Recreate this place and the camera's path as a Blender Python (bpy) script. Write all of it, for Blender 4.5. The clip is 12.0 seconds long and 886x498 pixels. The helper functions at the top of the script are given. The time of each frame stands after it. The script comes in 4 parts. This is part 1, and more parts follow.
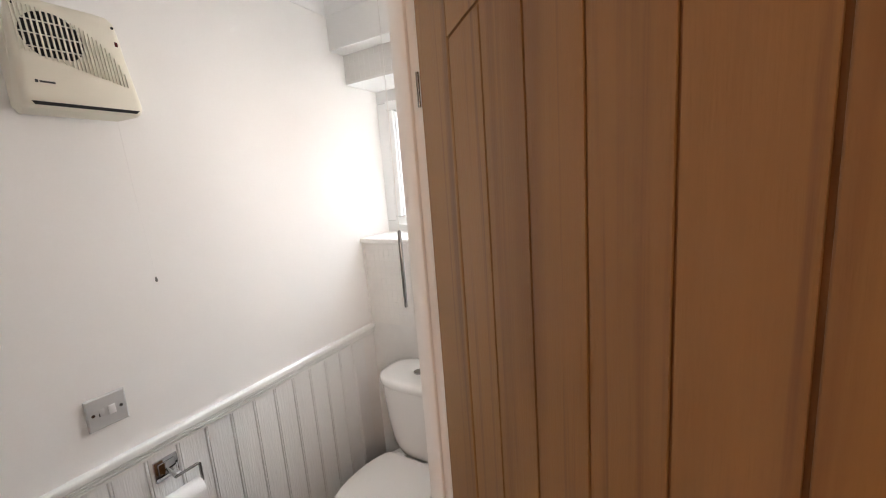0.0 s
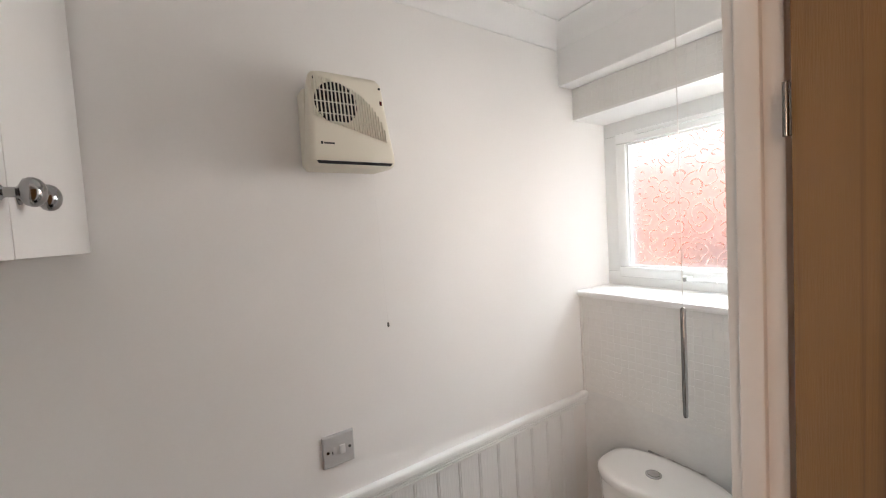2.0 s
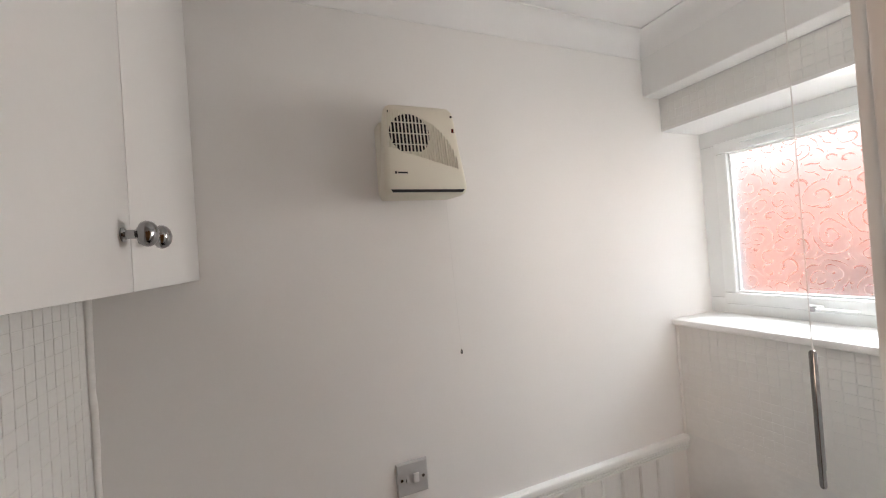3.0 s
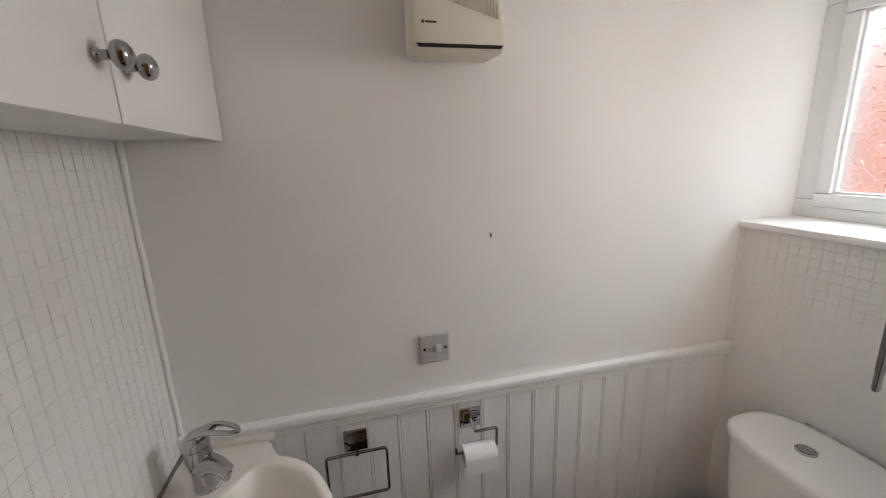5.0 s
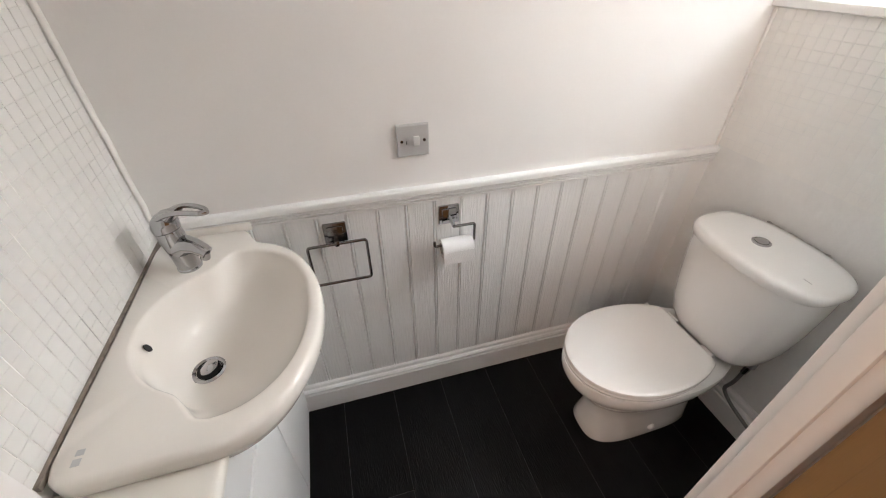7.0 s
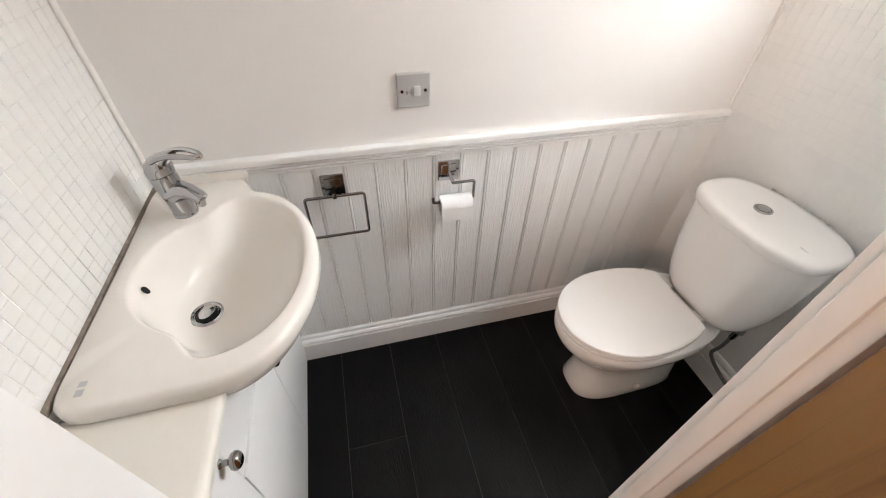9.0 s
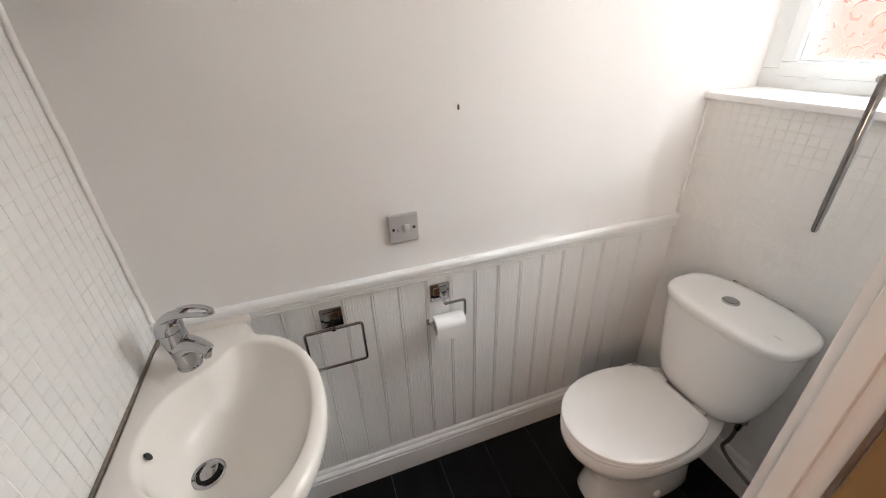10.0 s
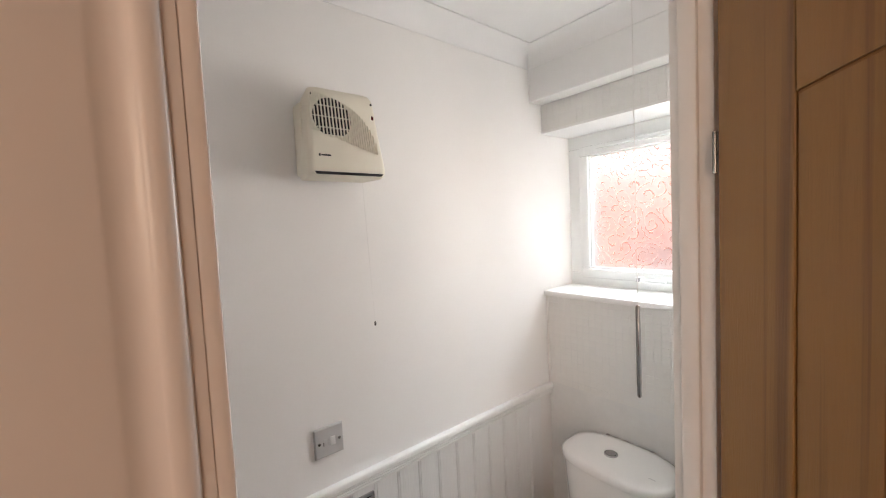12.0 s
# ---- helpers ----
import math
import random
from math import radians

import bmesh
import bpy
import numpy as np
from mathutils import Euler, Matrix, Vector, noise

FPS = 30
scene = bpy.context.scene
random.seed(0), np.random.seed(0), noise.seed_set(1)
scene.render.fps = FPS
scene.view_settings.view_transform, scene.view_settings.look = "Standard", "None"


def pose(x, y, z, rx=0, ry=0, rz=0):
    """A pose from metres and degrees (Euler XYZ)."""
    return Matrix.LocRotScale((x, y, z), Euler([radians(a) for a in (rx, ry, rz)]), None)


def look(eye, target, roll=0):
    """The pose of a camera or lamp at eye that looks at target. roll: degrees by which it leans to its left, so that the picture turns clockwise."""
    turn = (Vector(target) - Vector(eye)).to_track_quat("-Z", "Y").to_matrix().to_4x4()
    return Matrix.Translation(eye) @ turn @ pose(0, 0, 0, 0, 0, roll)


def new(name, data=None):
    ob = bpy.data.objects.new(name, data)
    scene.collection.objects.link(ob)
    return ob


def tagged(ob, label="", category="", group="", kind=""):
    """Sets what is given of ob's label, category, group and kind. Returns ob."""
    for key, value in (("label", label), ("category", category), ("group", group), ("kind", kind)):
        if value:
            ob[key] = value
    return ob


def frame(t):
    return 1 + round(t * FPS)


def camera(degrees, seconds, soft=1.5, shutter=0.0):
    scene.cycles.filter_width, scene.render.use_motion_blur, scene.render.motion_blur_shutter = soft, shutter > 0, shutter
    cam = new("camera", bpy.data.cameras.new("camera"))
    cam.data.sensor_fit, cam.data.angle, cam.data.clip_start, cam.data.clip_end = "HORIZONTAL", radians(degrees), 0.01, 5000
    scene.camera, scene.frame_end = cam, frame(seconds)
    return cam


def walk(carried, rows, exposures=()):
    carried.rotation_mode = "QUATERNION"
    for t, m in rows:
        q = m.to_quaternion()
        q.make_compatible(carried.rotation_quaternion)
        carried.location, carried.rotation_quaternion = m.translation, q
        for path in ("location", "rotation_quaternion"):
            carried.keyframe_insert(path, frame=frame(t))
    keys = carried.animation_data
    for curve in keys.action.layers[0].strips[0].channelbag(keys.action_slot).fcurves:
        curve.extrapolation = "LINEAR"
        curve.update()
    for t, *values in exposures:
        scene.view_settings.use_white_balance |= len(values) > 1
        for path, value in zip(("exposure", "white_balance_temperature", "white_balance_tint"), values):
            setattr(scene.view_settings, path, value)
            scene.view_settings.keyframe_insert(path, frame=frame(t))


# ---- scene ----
cam = camera(97.5, 12.0, soft=1.1)
PATH = [
    (0, (0.07, 0.036, 1.568), (-0.928, 1.737, 1.234), -4.3),
    (0.5, (-0.019, 0.034, 1.572), (-1.191, 1.622, 1.248), -4.5),
    (1, (-0.102, 0.025, 1.583), (-1.466, 1.466, 1.329), -4.3),
    (1.5, (-0.154, 0.053, 1.606), (-1.682, 1.33, 1.425), -3.8),
    (2, (-0.17, 0.086, 1.624), (-1.833, 1.192, 1.522), -3.4),
    (2.5, (-0.177, 0.096, 1.632), (-1.952, 1.016, 1.602), -3.5),
    (2.7, (-0.178, 0.1, 1.639), (-1.989, 0.95, 1.638), -3.8),
    (4.3, (-0.196, 0.169, 1.626), (-2.132, 0.66, 1.521), -3.3),
    (4.5, (-0.197, 0.179, 1.605), (-2.131, 0.655, 1.418), -2.9),
    (5, (-0.212, 0.187, 1.563), (-2.106, 0.646, 1.114), -2.0),
    (5.5, (-0.23, 0.196, 1.522), (-2.048, 0.649, 0.823), -1.4),
    (6, (-0.24, 0.205, 1.486), (-1.969, 0.648, 0.583), -1.2),
    (6.5, (-0.241, 0.201, 1.459), (-1.875, 0.647, 0.395), -1.0),
    (7, (-0.236, 0.198, 1.432), (-1.768, 0.635, 0.223), -0.3),
    (7.2, (-0.235, 0.201, 1.425), (-1.718, 0.625, 0.153), 0.2),
    (8.8, (-0.225, 0.207, 1.407), (-1.59, 0.592, -0.004), 2.3),
    (9, (-0.225, 0.207, 1.418), (-1.638, 0.605, 0.06), 1.6),
    (9.5, (-0.219, 0.188, 1.448), (-1.771, 0.66, 0.278), -0.1),
    (10, (-0.223, 0.171, 1.511), (-1.886, 0.745, 0.561), -2.0),
    (10.5, (-0.217, 0.14, 1.565), (-1.939, 0.869, 0.854), -3.1),
    (11, (-0.202, 0.103, 1.604), (-1.917, 1.021, 1.138), -3.2),
    (11.5, (-0.168, 0.039, 1.634), (-1.807, 1.156, 1.379), -2.9),
    (12, (-0.128, -0.016, 1.647), (-1.681, 1.239, 1.531), -2.8),
]
walk(cam, [(t, look(eye, target, roll)) for t, eye, target, roll in PATH], [(0.0, 1.02), (1.0, 0.95), (2.5, 0.72), (4.5, 0.37), (5.5, 0.58), (6.0, 0.82), (7.0, 1.25), (9.0, 1.54), (10.0, 1.10), (10.5, 0.95), (11.5, 0.69), (12.0, 0.90)])

# ---- world, sun, daylight, added hall fill ----
world = bpy.data.worlds.new("world")
scene.world = world
world.use_nodes = True
wn = world.node_tree
sky = wn.nodes.new("ShaderNodeTexSky")
sky.sky_type = "NISHITA"
sky.sun_disc = False
sky.sun_elevation = radians(42)
sky.sun_rotation = radians(200)
wn.links.new(sky.outputs[0], wn.nodes["Background"].inputs[0])
wn.nodes["Background"].inputs[1].default_value = 0.12

sun = new("sun", bpy.data.lights.new("sun", "SUN"))
sun.data.energy = 4.2
sun.data.angle = radians(0.5)
sun.data.color = (1.0, 0.95, 0.88)
sun.matrix_world = look((0, -6, 9), (-1.2, 3.2, 1.5))


def area_lamp(name, eye, target, w, h, watts, color, spread=180):
    """An area lamp: the sky's light outside and at the window, or the added hall fill."""
    d = bpy.data.lights.new(name, "AREA")
    d.shape, d.size, d.size_y, d.energy, d.color = "RECTANGLE", w, h, watts, color
    d.spread = radians(spread)
    ob = new(name, d)
    ob.matrix_world = look(eye, target)
    return ob


area_lamp("open_sky_light", (-2.2, 5.2, 5.0), (-1.0, 1.2, 1.5), 6.6, 4.6, 920.0, (0.86, 0.94, 1.0))
area_lamp("window_opening_light", (-0.610, 1.650, 1.76), (-0.26, 0.75, 1.66), 0.26, 0.40, 4.6, (1.0, 0.968, 0.93), 138)
# warm fill added behind the camera; the hall's real light source is unseen
area_lamp("hall_fill_light", (1.2, -1.595, 1.90), (-0.4, 0.6, 1.30), 0.8, 0.7, 9.5, (1.0, 0.69, 0.49))

# ---- materials ----
MATS = {}


def mat(name, color, rough=0.5, metal=0.0, vary=0.06, scale=6.0, bump=0.0, bscale=120.0, stretch=(1, 1, 1), coat=0.0, island=0.0, rvary=0.0, spec=0.5):
    """A node material: base colour varied at two scales, roughness variation and fine relief."""
    m = bpy.data.materials.new(name)
    m.use_nodes = True
    n, l = m.node_tree.nodes, m.node_tree.links
    b = n["Principled BSDF"]
    b.inputs["Roughness"].default_value = rough
    b.inputs["Metallic"].default_value = metal
    b.inputs["Coat Weight"].default_value = coat
    b.inputs["Specular IOR Level"].default_value = spec
    co = n.new("ShaderNodeTexCoord")
    mp = n.new("ShaderNodeMapping")
    mp.inputs["Scale"].default_value = stretch
    l.new(co.outputs["Object"], mp.inputs[0])
    big, fine = n.new("ShaderNodeTexNoise"), n.new("ShaderNodeTexNoise")
    big.inputs["Scale"].default_value, big.inputs["Detail"].default_value = scale, 4
    fine.inputs["Scale"].default_value, fine.inputs["Detail"].default_value = bscale, 3
    for t in (big, fine):
        l.new(mp.outputs[0], t.inputs["Vector"])
    mix = n.new("ShaderNodeMath")
    mix.operation = "MULTIPLY_ADD"
    mix.inputs[1].default_value = 0.35
    l.new(fine.outputs[0], mix.inputs[0])
    l.new(big.outputs[0], mix.inputs[2])
    ramp = n.new("ShaderNodeMapRange")
    ramp.inputs["From Min"].default_value, ramp.inputs["From Max"].default_value = 0.35, 1.0
    ramp.inputs["To Min"].default_value, ramp.inputs["To Max"].default_value = 1 - vary, 1 + vary
    l.new(mix.outputs[0], ramp.inputs[0])
    tint = n.new("ShaderNodeMix")
    tint.data_type, tint.blend_type = "RGBA", "MULTIPLY"
    tint.inputs[0].default_value = 1.0
    tint.inputs["A"].default_value = (*color, 1)
    l.new(ramp.outputs[0], tint.inputs["B"])
    out = tint.outputs["Result"]
    if island:
        oi = n.new("ShaderNodeObjectInfo")
        gi = n.new("ShaderNodeNewGeometry")
        add = n.new("ShaderNodeMath")
        l.new(oi.outputs["Random"], add.inputs[0])
        l.new(gi.outputs["Random Per Island"], add.inputs[1])
        fr = n.new("ShaderNodeMath")
        fr.operation = "FRACT"
        l.new(add.outputs[0], fr.inputs[0])
        r2 = n.new("ShaderNodeMapRange")
        r2.inputs["To Min"].default_value, r2.inputs["To Max"].default_value = 1 - island, 1 + island * 0.6
        l.new(fr.outputs[0], r2.inputs[0])
        t2 = n.new("ShaderNodeMix")
        t2.data_type, t2.blend_type = "RGBA", "MULTIPLY"
        t2.inputs[0].default_value = 1.0
        l.new(out, t2.inputs["A"])
        l.new(r2.outputs[0], t2.inputs["B"])
        out = t2.outputs["Result"]
    l.new(out, b.inputs["Base Color"])
    if rvary:
        rr = n.new("ShaderNodeMapRange")
        rr.inputs["To Min"].default_value, rr.inputs["To Max"].default_value = rough - rvary, rough + rvary
        l.new(big.outputs[0], rr.inputs[0])
        l.new(rr.outputs[0], b.inputs["Roughness"])
    if bump:
        bp = n.new("ShaderNodeBump")
        bp.inputs["Strength"].default_value = bump
        bp.inputs["Distance"].default_value = 0.002
        l.new(fine.outputs[0], bp.inputs["Height"])
        l.new(bp.outputs[0], b.inputs["Normal"])
    MATS[name] = m
    return m


WALL = mat("painted_plaster", (0.852, 0.831, 0.811), 0.6, vary=0.022, scale=2.5, bump=0.07, bscale=130)
CEIL = mat("ceiling_paint", (0.87, 0.86, 0.85), 0.7, vary=0.02, bump=0.15, bscale=120)
GLOSS = mat("white_gloss_paint", (0.85, 0.84, 0.825), 0.36, vary=0.02, scale=5, bump=0.04, bscale=60)
PANEL = mat("painted_panelling", (0.84, 0.835, 0.825), 0.36, vary=0.03, scale=3, bump=0.9, bscale=20, stretch=(1, 9, 0.7), rvary=0.06)
TILEM = mat("painted_mosaic_tile", (0.80, 0.788, 0.762), 0.36, vary=0.03, scale=6, bump=0.55, bscale=70, island=0.012, rvary=0.08)
GROUT = mat("painted_grout", (0.78, 0.775, 0.76), 0.6, vary=0.06, scale=7, bump=0.6, bscale=45)
DIRTYGROUT = mat("stained_grout", (0.75, 0.73, 0.70), 0.8, vary=0.85, scale=6, bump=0.3, bscale=200)
CERAMIC = mat("white_ceramic", (0.84, 0.835, 0.82), 0.10, vary=0.012, scale=3, coat=0.4)
BASINM = mat("cream_white_ceramic", (0.83, 0.782, 0.725), 0.20, vary=0.012, scale=3, coat=0.1)
PLASTIC = mat("white_seat_plastic", (0.85, 0.84, 0.825), 0.16, vary=0.01, scale=4)
PVC = mat("white_pvc", (0.88, 0.895, 0.89), 0.25, vary=0.015, scale=4)
CABINET = mat("white_foil_cabinet", (0.80, 0.785, 0.765), 0.34, vary=0.02, scale=4, bump=0.1, bscale=140)
COUNTER = mat("cream_worktop", (0.80, 0.76, 0.69), 0.3, vary=0.03, scale=8)
CHROME = mat("chrome", (0.47, 0.47, 0.48), 0.07, 1.0, vary=0.03, scale=20, rvary=0.03)
DULLCHROME = mat("dull_chrome", (0.24, 0.235, 0.23), 0.16, 1.0, vary=0.12, scale=60, rvary=0.06)
KNOBM = mat("satin_nickel_knob", (0.36, 0.36, 0.365), 0.10, 1.0, vary=0.03, scale=30)
STEEL = mat("satin_grey_plate", (0.52, 0.51, 0.505), 0.40, 0.1, vary=0.04, scale=40)
SWITCH = mat("white_switch_plastic", (0.72, 0.71, 0.70), 0.3, vary=0.01)
HEATER = mat("cream_heater_plastic", (0.76, 0.71, 0.60), 0.42, vary=0.025, scale=8, bump=0.08, bscale=400)
DARK = mat("dark_void", (0.012, 0.012, 0.012), 0.8, vary=0.2)
BLACKINK = mat("black_print", (0.03, 0.03, 0.03), 0.6, vary=0.1)
REDLED = mat("dark_red_lens", (0.10, 0.012, 0.012), 0.2, vary=0.1)
PAPER = mat("toilet_paper", (0.86, 0.85, 0.845), 0.9, vary=0.03, scale=30, bump=0.3, bscale=300)
CARD = mat("grey_card_tube", (0.42, 0.39, 0.36), 0.9, vary=0.1, scale=40)
FLOORM = mat("black_vinyl_plank", (0.0036, 0.0035, 0.0038), 0.42, vary=0.98, scale=4, bump=0.5, bscale=45, stretch=(0.8, 5, 1), island=0.35, rvary=0.14, spec=0.14)
FLOORGAP = mat("floor_joint", (0.11, 0.11, 0.115), 0.7, vary=0.3)
RUBBER = mat("grey_braided_hose", (0.20, 0.20, 0.205), 0.45, 0.5, vary=0.2, scale=200)
SEAL = mat("dark_sealant", (0.24, 0.20, 0.165), 0.6, vary=0.4, scale=60)
STAINSEAL = mat("specked_sealant", (0.46, 0.44, 0.42), 0.6, vary=0.7, scale=55, bump=0.2, bscale=80)
WHITESEAL = mat("white_sealant", (0.84, 0.82, 0.79), 0.4, vary=0.05, scale=40, bump=0.2, bscale=60)
CORD = mat("white_cord", (0.80, 0.78, 0.76), 0.8, vary=0.05)
HALLWALL = mat("hall_wall_paint", (0.66, 0.50, 0.42), 0.6, vary=0.04, scale=3, bump=0.15, bscale=140)
CARPET = mat("hall_carpet", (0.26, 0.21, 0.17), 0.95, vary=0.2, scale=80, bump=0.6, bscale=400)
BRICKGROUND = mat("paving", (0.32, 0.30, 0.28), 0.9, vary=0.2, scale=6)


def oak():
    m = mat("oiled_oak", (0.300, 0.156, 0.048), 0.42, vary=0.10, scale=3.0, bump=0.22, bscale=55, stretch=(9, 9, 0.55), island=0.10, rvary=0.06)
    n, l = m.node_tree.nodes, m.node_tree.links
    b = n["Principled BSDF"]
    src = b.inputs["Base Color"].links[0].from_socket
    co = n.new("ShaderNodeTexCoord")
    mp = n.new("ShaderNodeMapping")
    mp.inputs["Scale"].default_value = (46, 46, 0.9)
    l.new(co.outputs["Object"], mp.inputs[0])
    st = n.new("ShaderNodeTexNoise")
    st.inputs["Scale"].default_value, st.inputs["Detail"].default_value, st.inputs["Distortion"].default_value = 1.0, 5, 0.6
    l.new(mp.outputs[0], st.inputs["Vector"])
    r = n.new("ShaderNodeMapRange")
    r.inputs["From Min"].default_value, r.inputs["From Max"].default_value = 0.55, 0.74
    r.inputs["To Max"].default_value = 0.85
    l.new(st.outputs[0], r.inputs[0])
    mx = n.new("ShaderNodeMix")
    mx.data_type = "RGBA"
    l.new(r.outputs[0], mx.inputs[0])
    l.new(src, mx.inputs["A"])
    mx.inputs["B"].default_value = (0.13, 0.062, 0.027, 1)
    # broad dark stains that run down the grain
    mp2 = n.new("ShaderNodeMapping")
    mp2.inputs["Scale"].default_value = (15, 15, 0.75)
    l.new(co.outputs["Object"], mp2.inputs[0])
    st2 = n.new("ShaderNodeTexNoise")
    st2.inputs["Scale"].default_value, st2.inputs["Detail"].default_value, st2.inputs["Distortion"].default_value = 1.0, 3, 0.9
    l.new(mp2.outputs[0], st2.inputs["Vector"])
    r2 = n.new("ShaderNodeMapRange")
    r2.inputs["From Min"].default_value, r2.inputs["From Max"].default_value = 0.56, 0.68
    r2.inputs["To Max"].default_value = 0.45
    l.new(st2.outputs[0], r2.inputs[0])
    mx2 = n.new("ShaderNodeMix")
    mx2.data_type = "RGBA"
    l.new(r2.outputs[0], mx2.inputs[0])
    l.new(mx.outputs["Result"], mx2.inputs["A"])
    mx2.inputs["B"].default_value = (0.155, 0.068, 0.020, 1)
    l.new(mx2.outputs["Result"], b.inputs["Base Color"])
    return m


OAK = oak()
OAKGROOVE = mat("oak_groove", (0.23, 0.105, 0.026), 0.6, vary=0.2, scale=10, stretch=(4, 4, 1))


def brick_material():
    m = bpy.data.materials.new("red_brick")
    m.use_nodes = True
    n, l = m.node_tree.nodes, m.node_tree.links
    b = n["Principled BSDF"]
    co = n.new("ShaderNodeTexCoord")
    mp = n.new("ShaderNodeMapping")
    mp.inputs["Rotation"].default_value = (radians(90), 0, 0)
    l.new(co.outputs["Object"], mp.inputs[0])
    t = n.new("ShaderNodeTexBrick")
    t.inputs["Scale"].default_value = 1.0
    t.inputs["Brick Width"].default_value, t.inputs["Row Height"].default_value, t.inputs["Mortar Size"].default_value = 0.225, 0.075, 0.009
    t.inputs["Color1"].default_value, t.inputs["Color2"].default_value = (0.47, 0.16, 0.11, 1), (0.42, 0.14, 0.095, 1)
    t.inputs["Mortar"].default_value = (0.42, 0.22, 0.17, 1)
    l.new(mp.outputs[0], t.inputs["Vector"])
    l.new(t.outputs[0], b.inputs["Base Color"])
    b.inputs["Roughness"].default_value = 0.9
    return m


BRICK = brick_material()


def glass_material():
    m = bpy.data.materials.new("patterned_obscure_glass")
    m.use_nodes = True
    n, l = m.node_tree.nodes, m.node_tree.links
    b = n["Principled BSDF"]
    b.inputs["Base Color"].default_value = (0.97, 0.98, 0.98, 1)
    b.inputs["Transmission Weight"].default_value = 0.90
    b.inputs["IOR"].default_value = 1.45
    co = n.new("ShaderNodeTexCoord")
    nz = n.new("ShaderNodeTexNoise")
    nz.inputs["Scale"].default_value = 9
    l.new(co.outputs["Object"], nz.inputs["Vector"])
    flat = n.new("ShaderNodeVectorMath")
    flat.operation = "MULTIPLY"
    flat.inputs[1].default_value = (1, 0, 1)
    mxv = n.new("ShaderNodeMix")
    mxv.data_type, mxv.blend_type = "RGBA", "LINEAR_LIGHT"
    mxv.inputs[0].default_value = 0.03
    l.new(co.outputs["Object"], mxv.inputs["A"])
    l.new(nz.outputs["Color"], mxv.inputs["B"])
    l.new(mxv.outputs["Result"], flat.inputs[0])
    vo = n.new("ShaderNodeTexVoronoi")
    vo.feature = "F1"
    vo.inputs["Scale"].default_value = 15
    l.new(flat.outputs[0], vo.inputs["Vector"])
    # curls: in each cell a spiral winds round the cell's own centre
    away = n.new("ShaderNodeVectorMath")
    away.operation = "SUBTRACT"
    l.new(flat.outputs[0], away.inputs[0])
    l.new(vo.outputs["Position"], away.inputs[1])
    xyz = n.new("ShaderNodeSeparateXYZ")
    l.new(away.outputs[0], xyz.inputs[0])

    def calc(op, a, b=None, c=None):
        q = n.new("ShaderNodeMath")
        q.operation = op
        for k, v in enumerate((a, b, c)):
            if v is None:
                continue
            if isinstance(v, float):
                q.inputs[k].default_value = v
            else:
                l.new(v, q.inputs[k])
        return q.outputs[0]

    turn = calc("ARCTAN2", xyz.outputs["Z"], xyz.outputs["X"])
    wave = calc("SINE", calc("MULTIPLY_ADD", vo.outputs["Distance"], 22.0, turn))
    line = calc("POWER", calc("MULTIPLY_ADD", wave, 0.5, 0.5), 7.0)
    l.new(calc("MULTIPLY_ADD", line, -0.09, 0.33), b.inputs["Roughness"])
    fine = n.new("ShaderNodeTexNoise")
    fine.inputs["Scale"].default_value = 90
    l.new(co.outputs["Object"], fine.inputs["Vector"])
    bp = n.new("ShaderNodeBump")
    bp.inputs["Strength"].default_value, bp.inputs["Distance"].default_value = 0.17, 0.003
    l.new(calc("MULTIPLY_ADD", fine.outputs[0], 0.15, line), bp.inputs["Height"])
    l.new(bp.outputs[0], b.inputs["Normal"])
    return m


GLASS = glass_material()


# ---- building helpers ----
def obj(name, bm, material, parent=None, label="", smooth=False, bevel=0.0, seg=2):
    me = bpy.data.meshes.new(name)
    if bevel:
        bmesh.ops.bevel(bm, geom=[e for e in bm.edges if len(e.link_faces) == 2 and e.calc_face_angle() > 0.5], offset=bevel, segments=seg, profile=0.5, affect="EDGES", clamp_overlap=True)
    bmesh.ops.recalc_face_normals(bm, faces=bm.faces[:])
    if smooth:
        for f in bm.faces:
            f.smooth = True
        for e in bm.edges:
            if len(e.link_faces) == 2 and e.calc_face_angle() > 0.7:
                e.smooth = False
    bm.to_mesh(me)
    bm.free()
    me.materials.append(material)
    ob = new(name, me)
    if parent:
        ob.parent = parent
    if label:
        ob["label"] = label
    return ob


def part(name, bm, material, parent, label="", smooth=True, bevel=0.0, seg=2):
    return obj(name, bm, material, parent, label, smooth, bevel, seg)


def empty(name, at=(0, 0, 0)):
    ob = new(name)
    ob.empty_display_size = 0.05
    ob.location = at
    return ob


def box(x0, x1, y0, y1, z0, z1, bm=None):
    bm = bm or bmesh.new()
    m = Matrix.LocRotScale(((x0 + x1) / 2, (y0 + y1) / 2, (z0 + z1) / 2), None, (abs(x1 - x0), abs(y1 - y0), abs(z1 - z0)))
    bmesh.ops.create_cube(bm, size=1, matrix=m)
    return bm


def rod(a, b, r, bm=None, n=16, r2=None):
    """A round bar from a to b."""
    bm = bm or bmesh.new()
    a, b = Vector(a), Vector(b)
    m = Matrix.Translation((a + b) / 2) @ (b - a).to_track_quat("Z", "Y").to_matrix().to_4x4()
    bmesh.ops.create_cone(bm, cap_ends=True, segments=n, radius1=r, radius2=r if r2 is None else r2, depth=(b - a).length, matrix=m)
    return bm


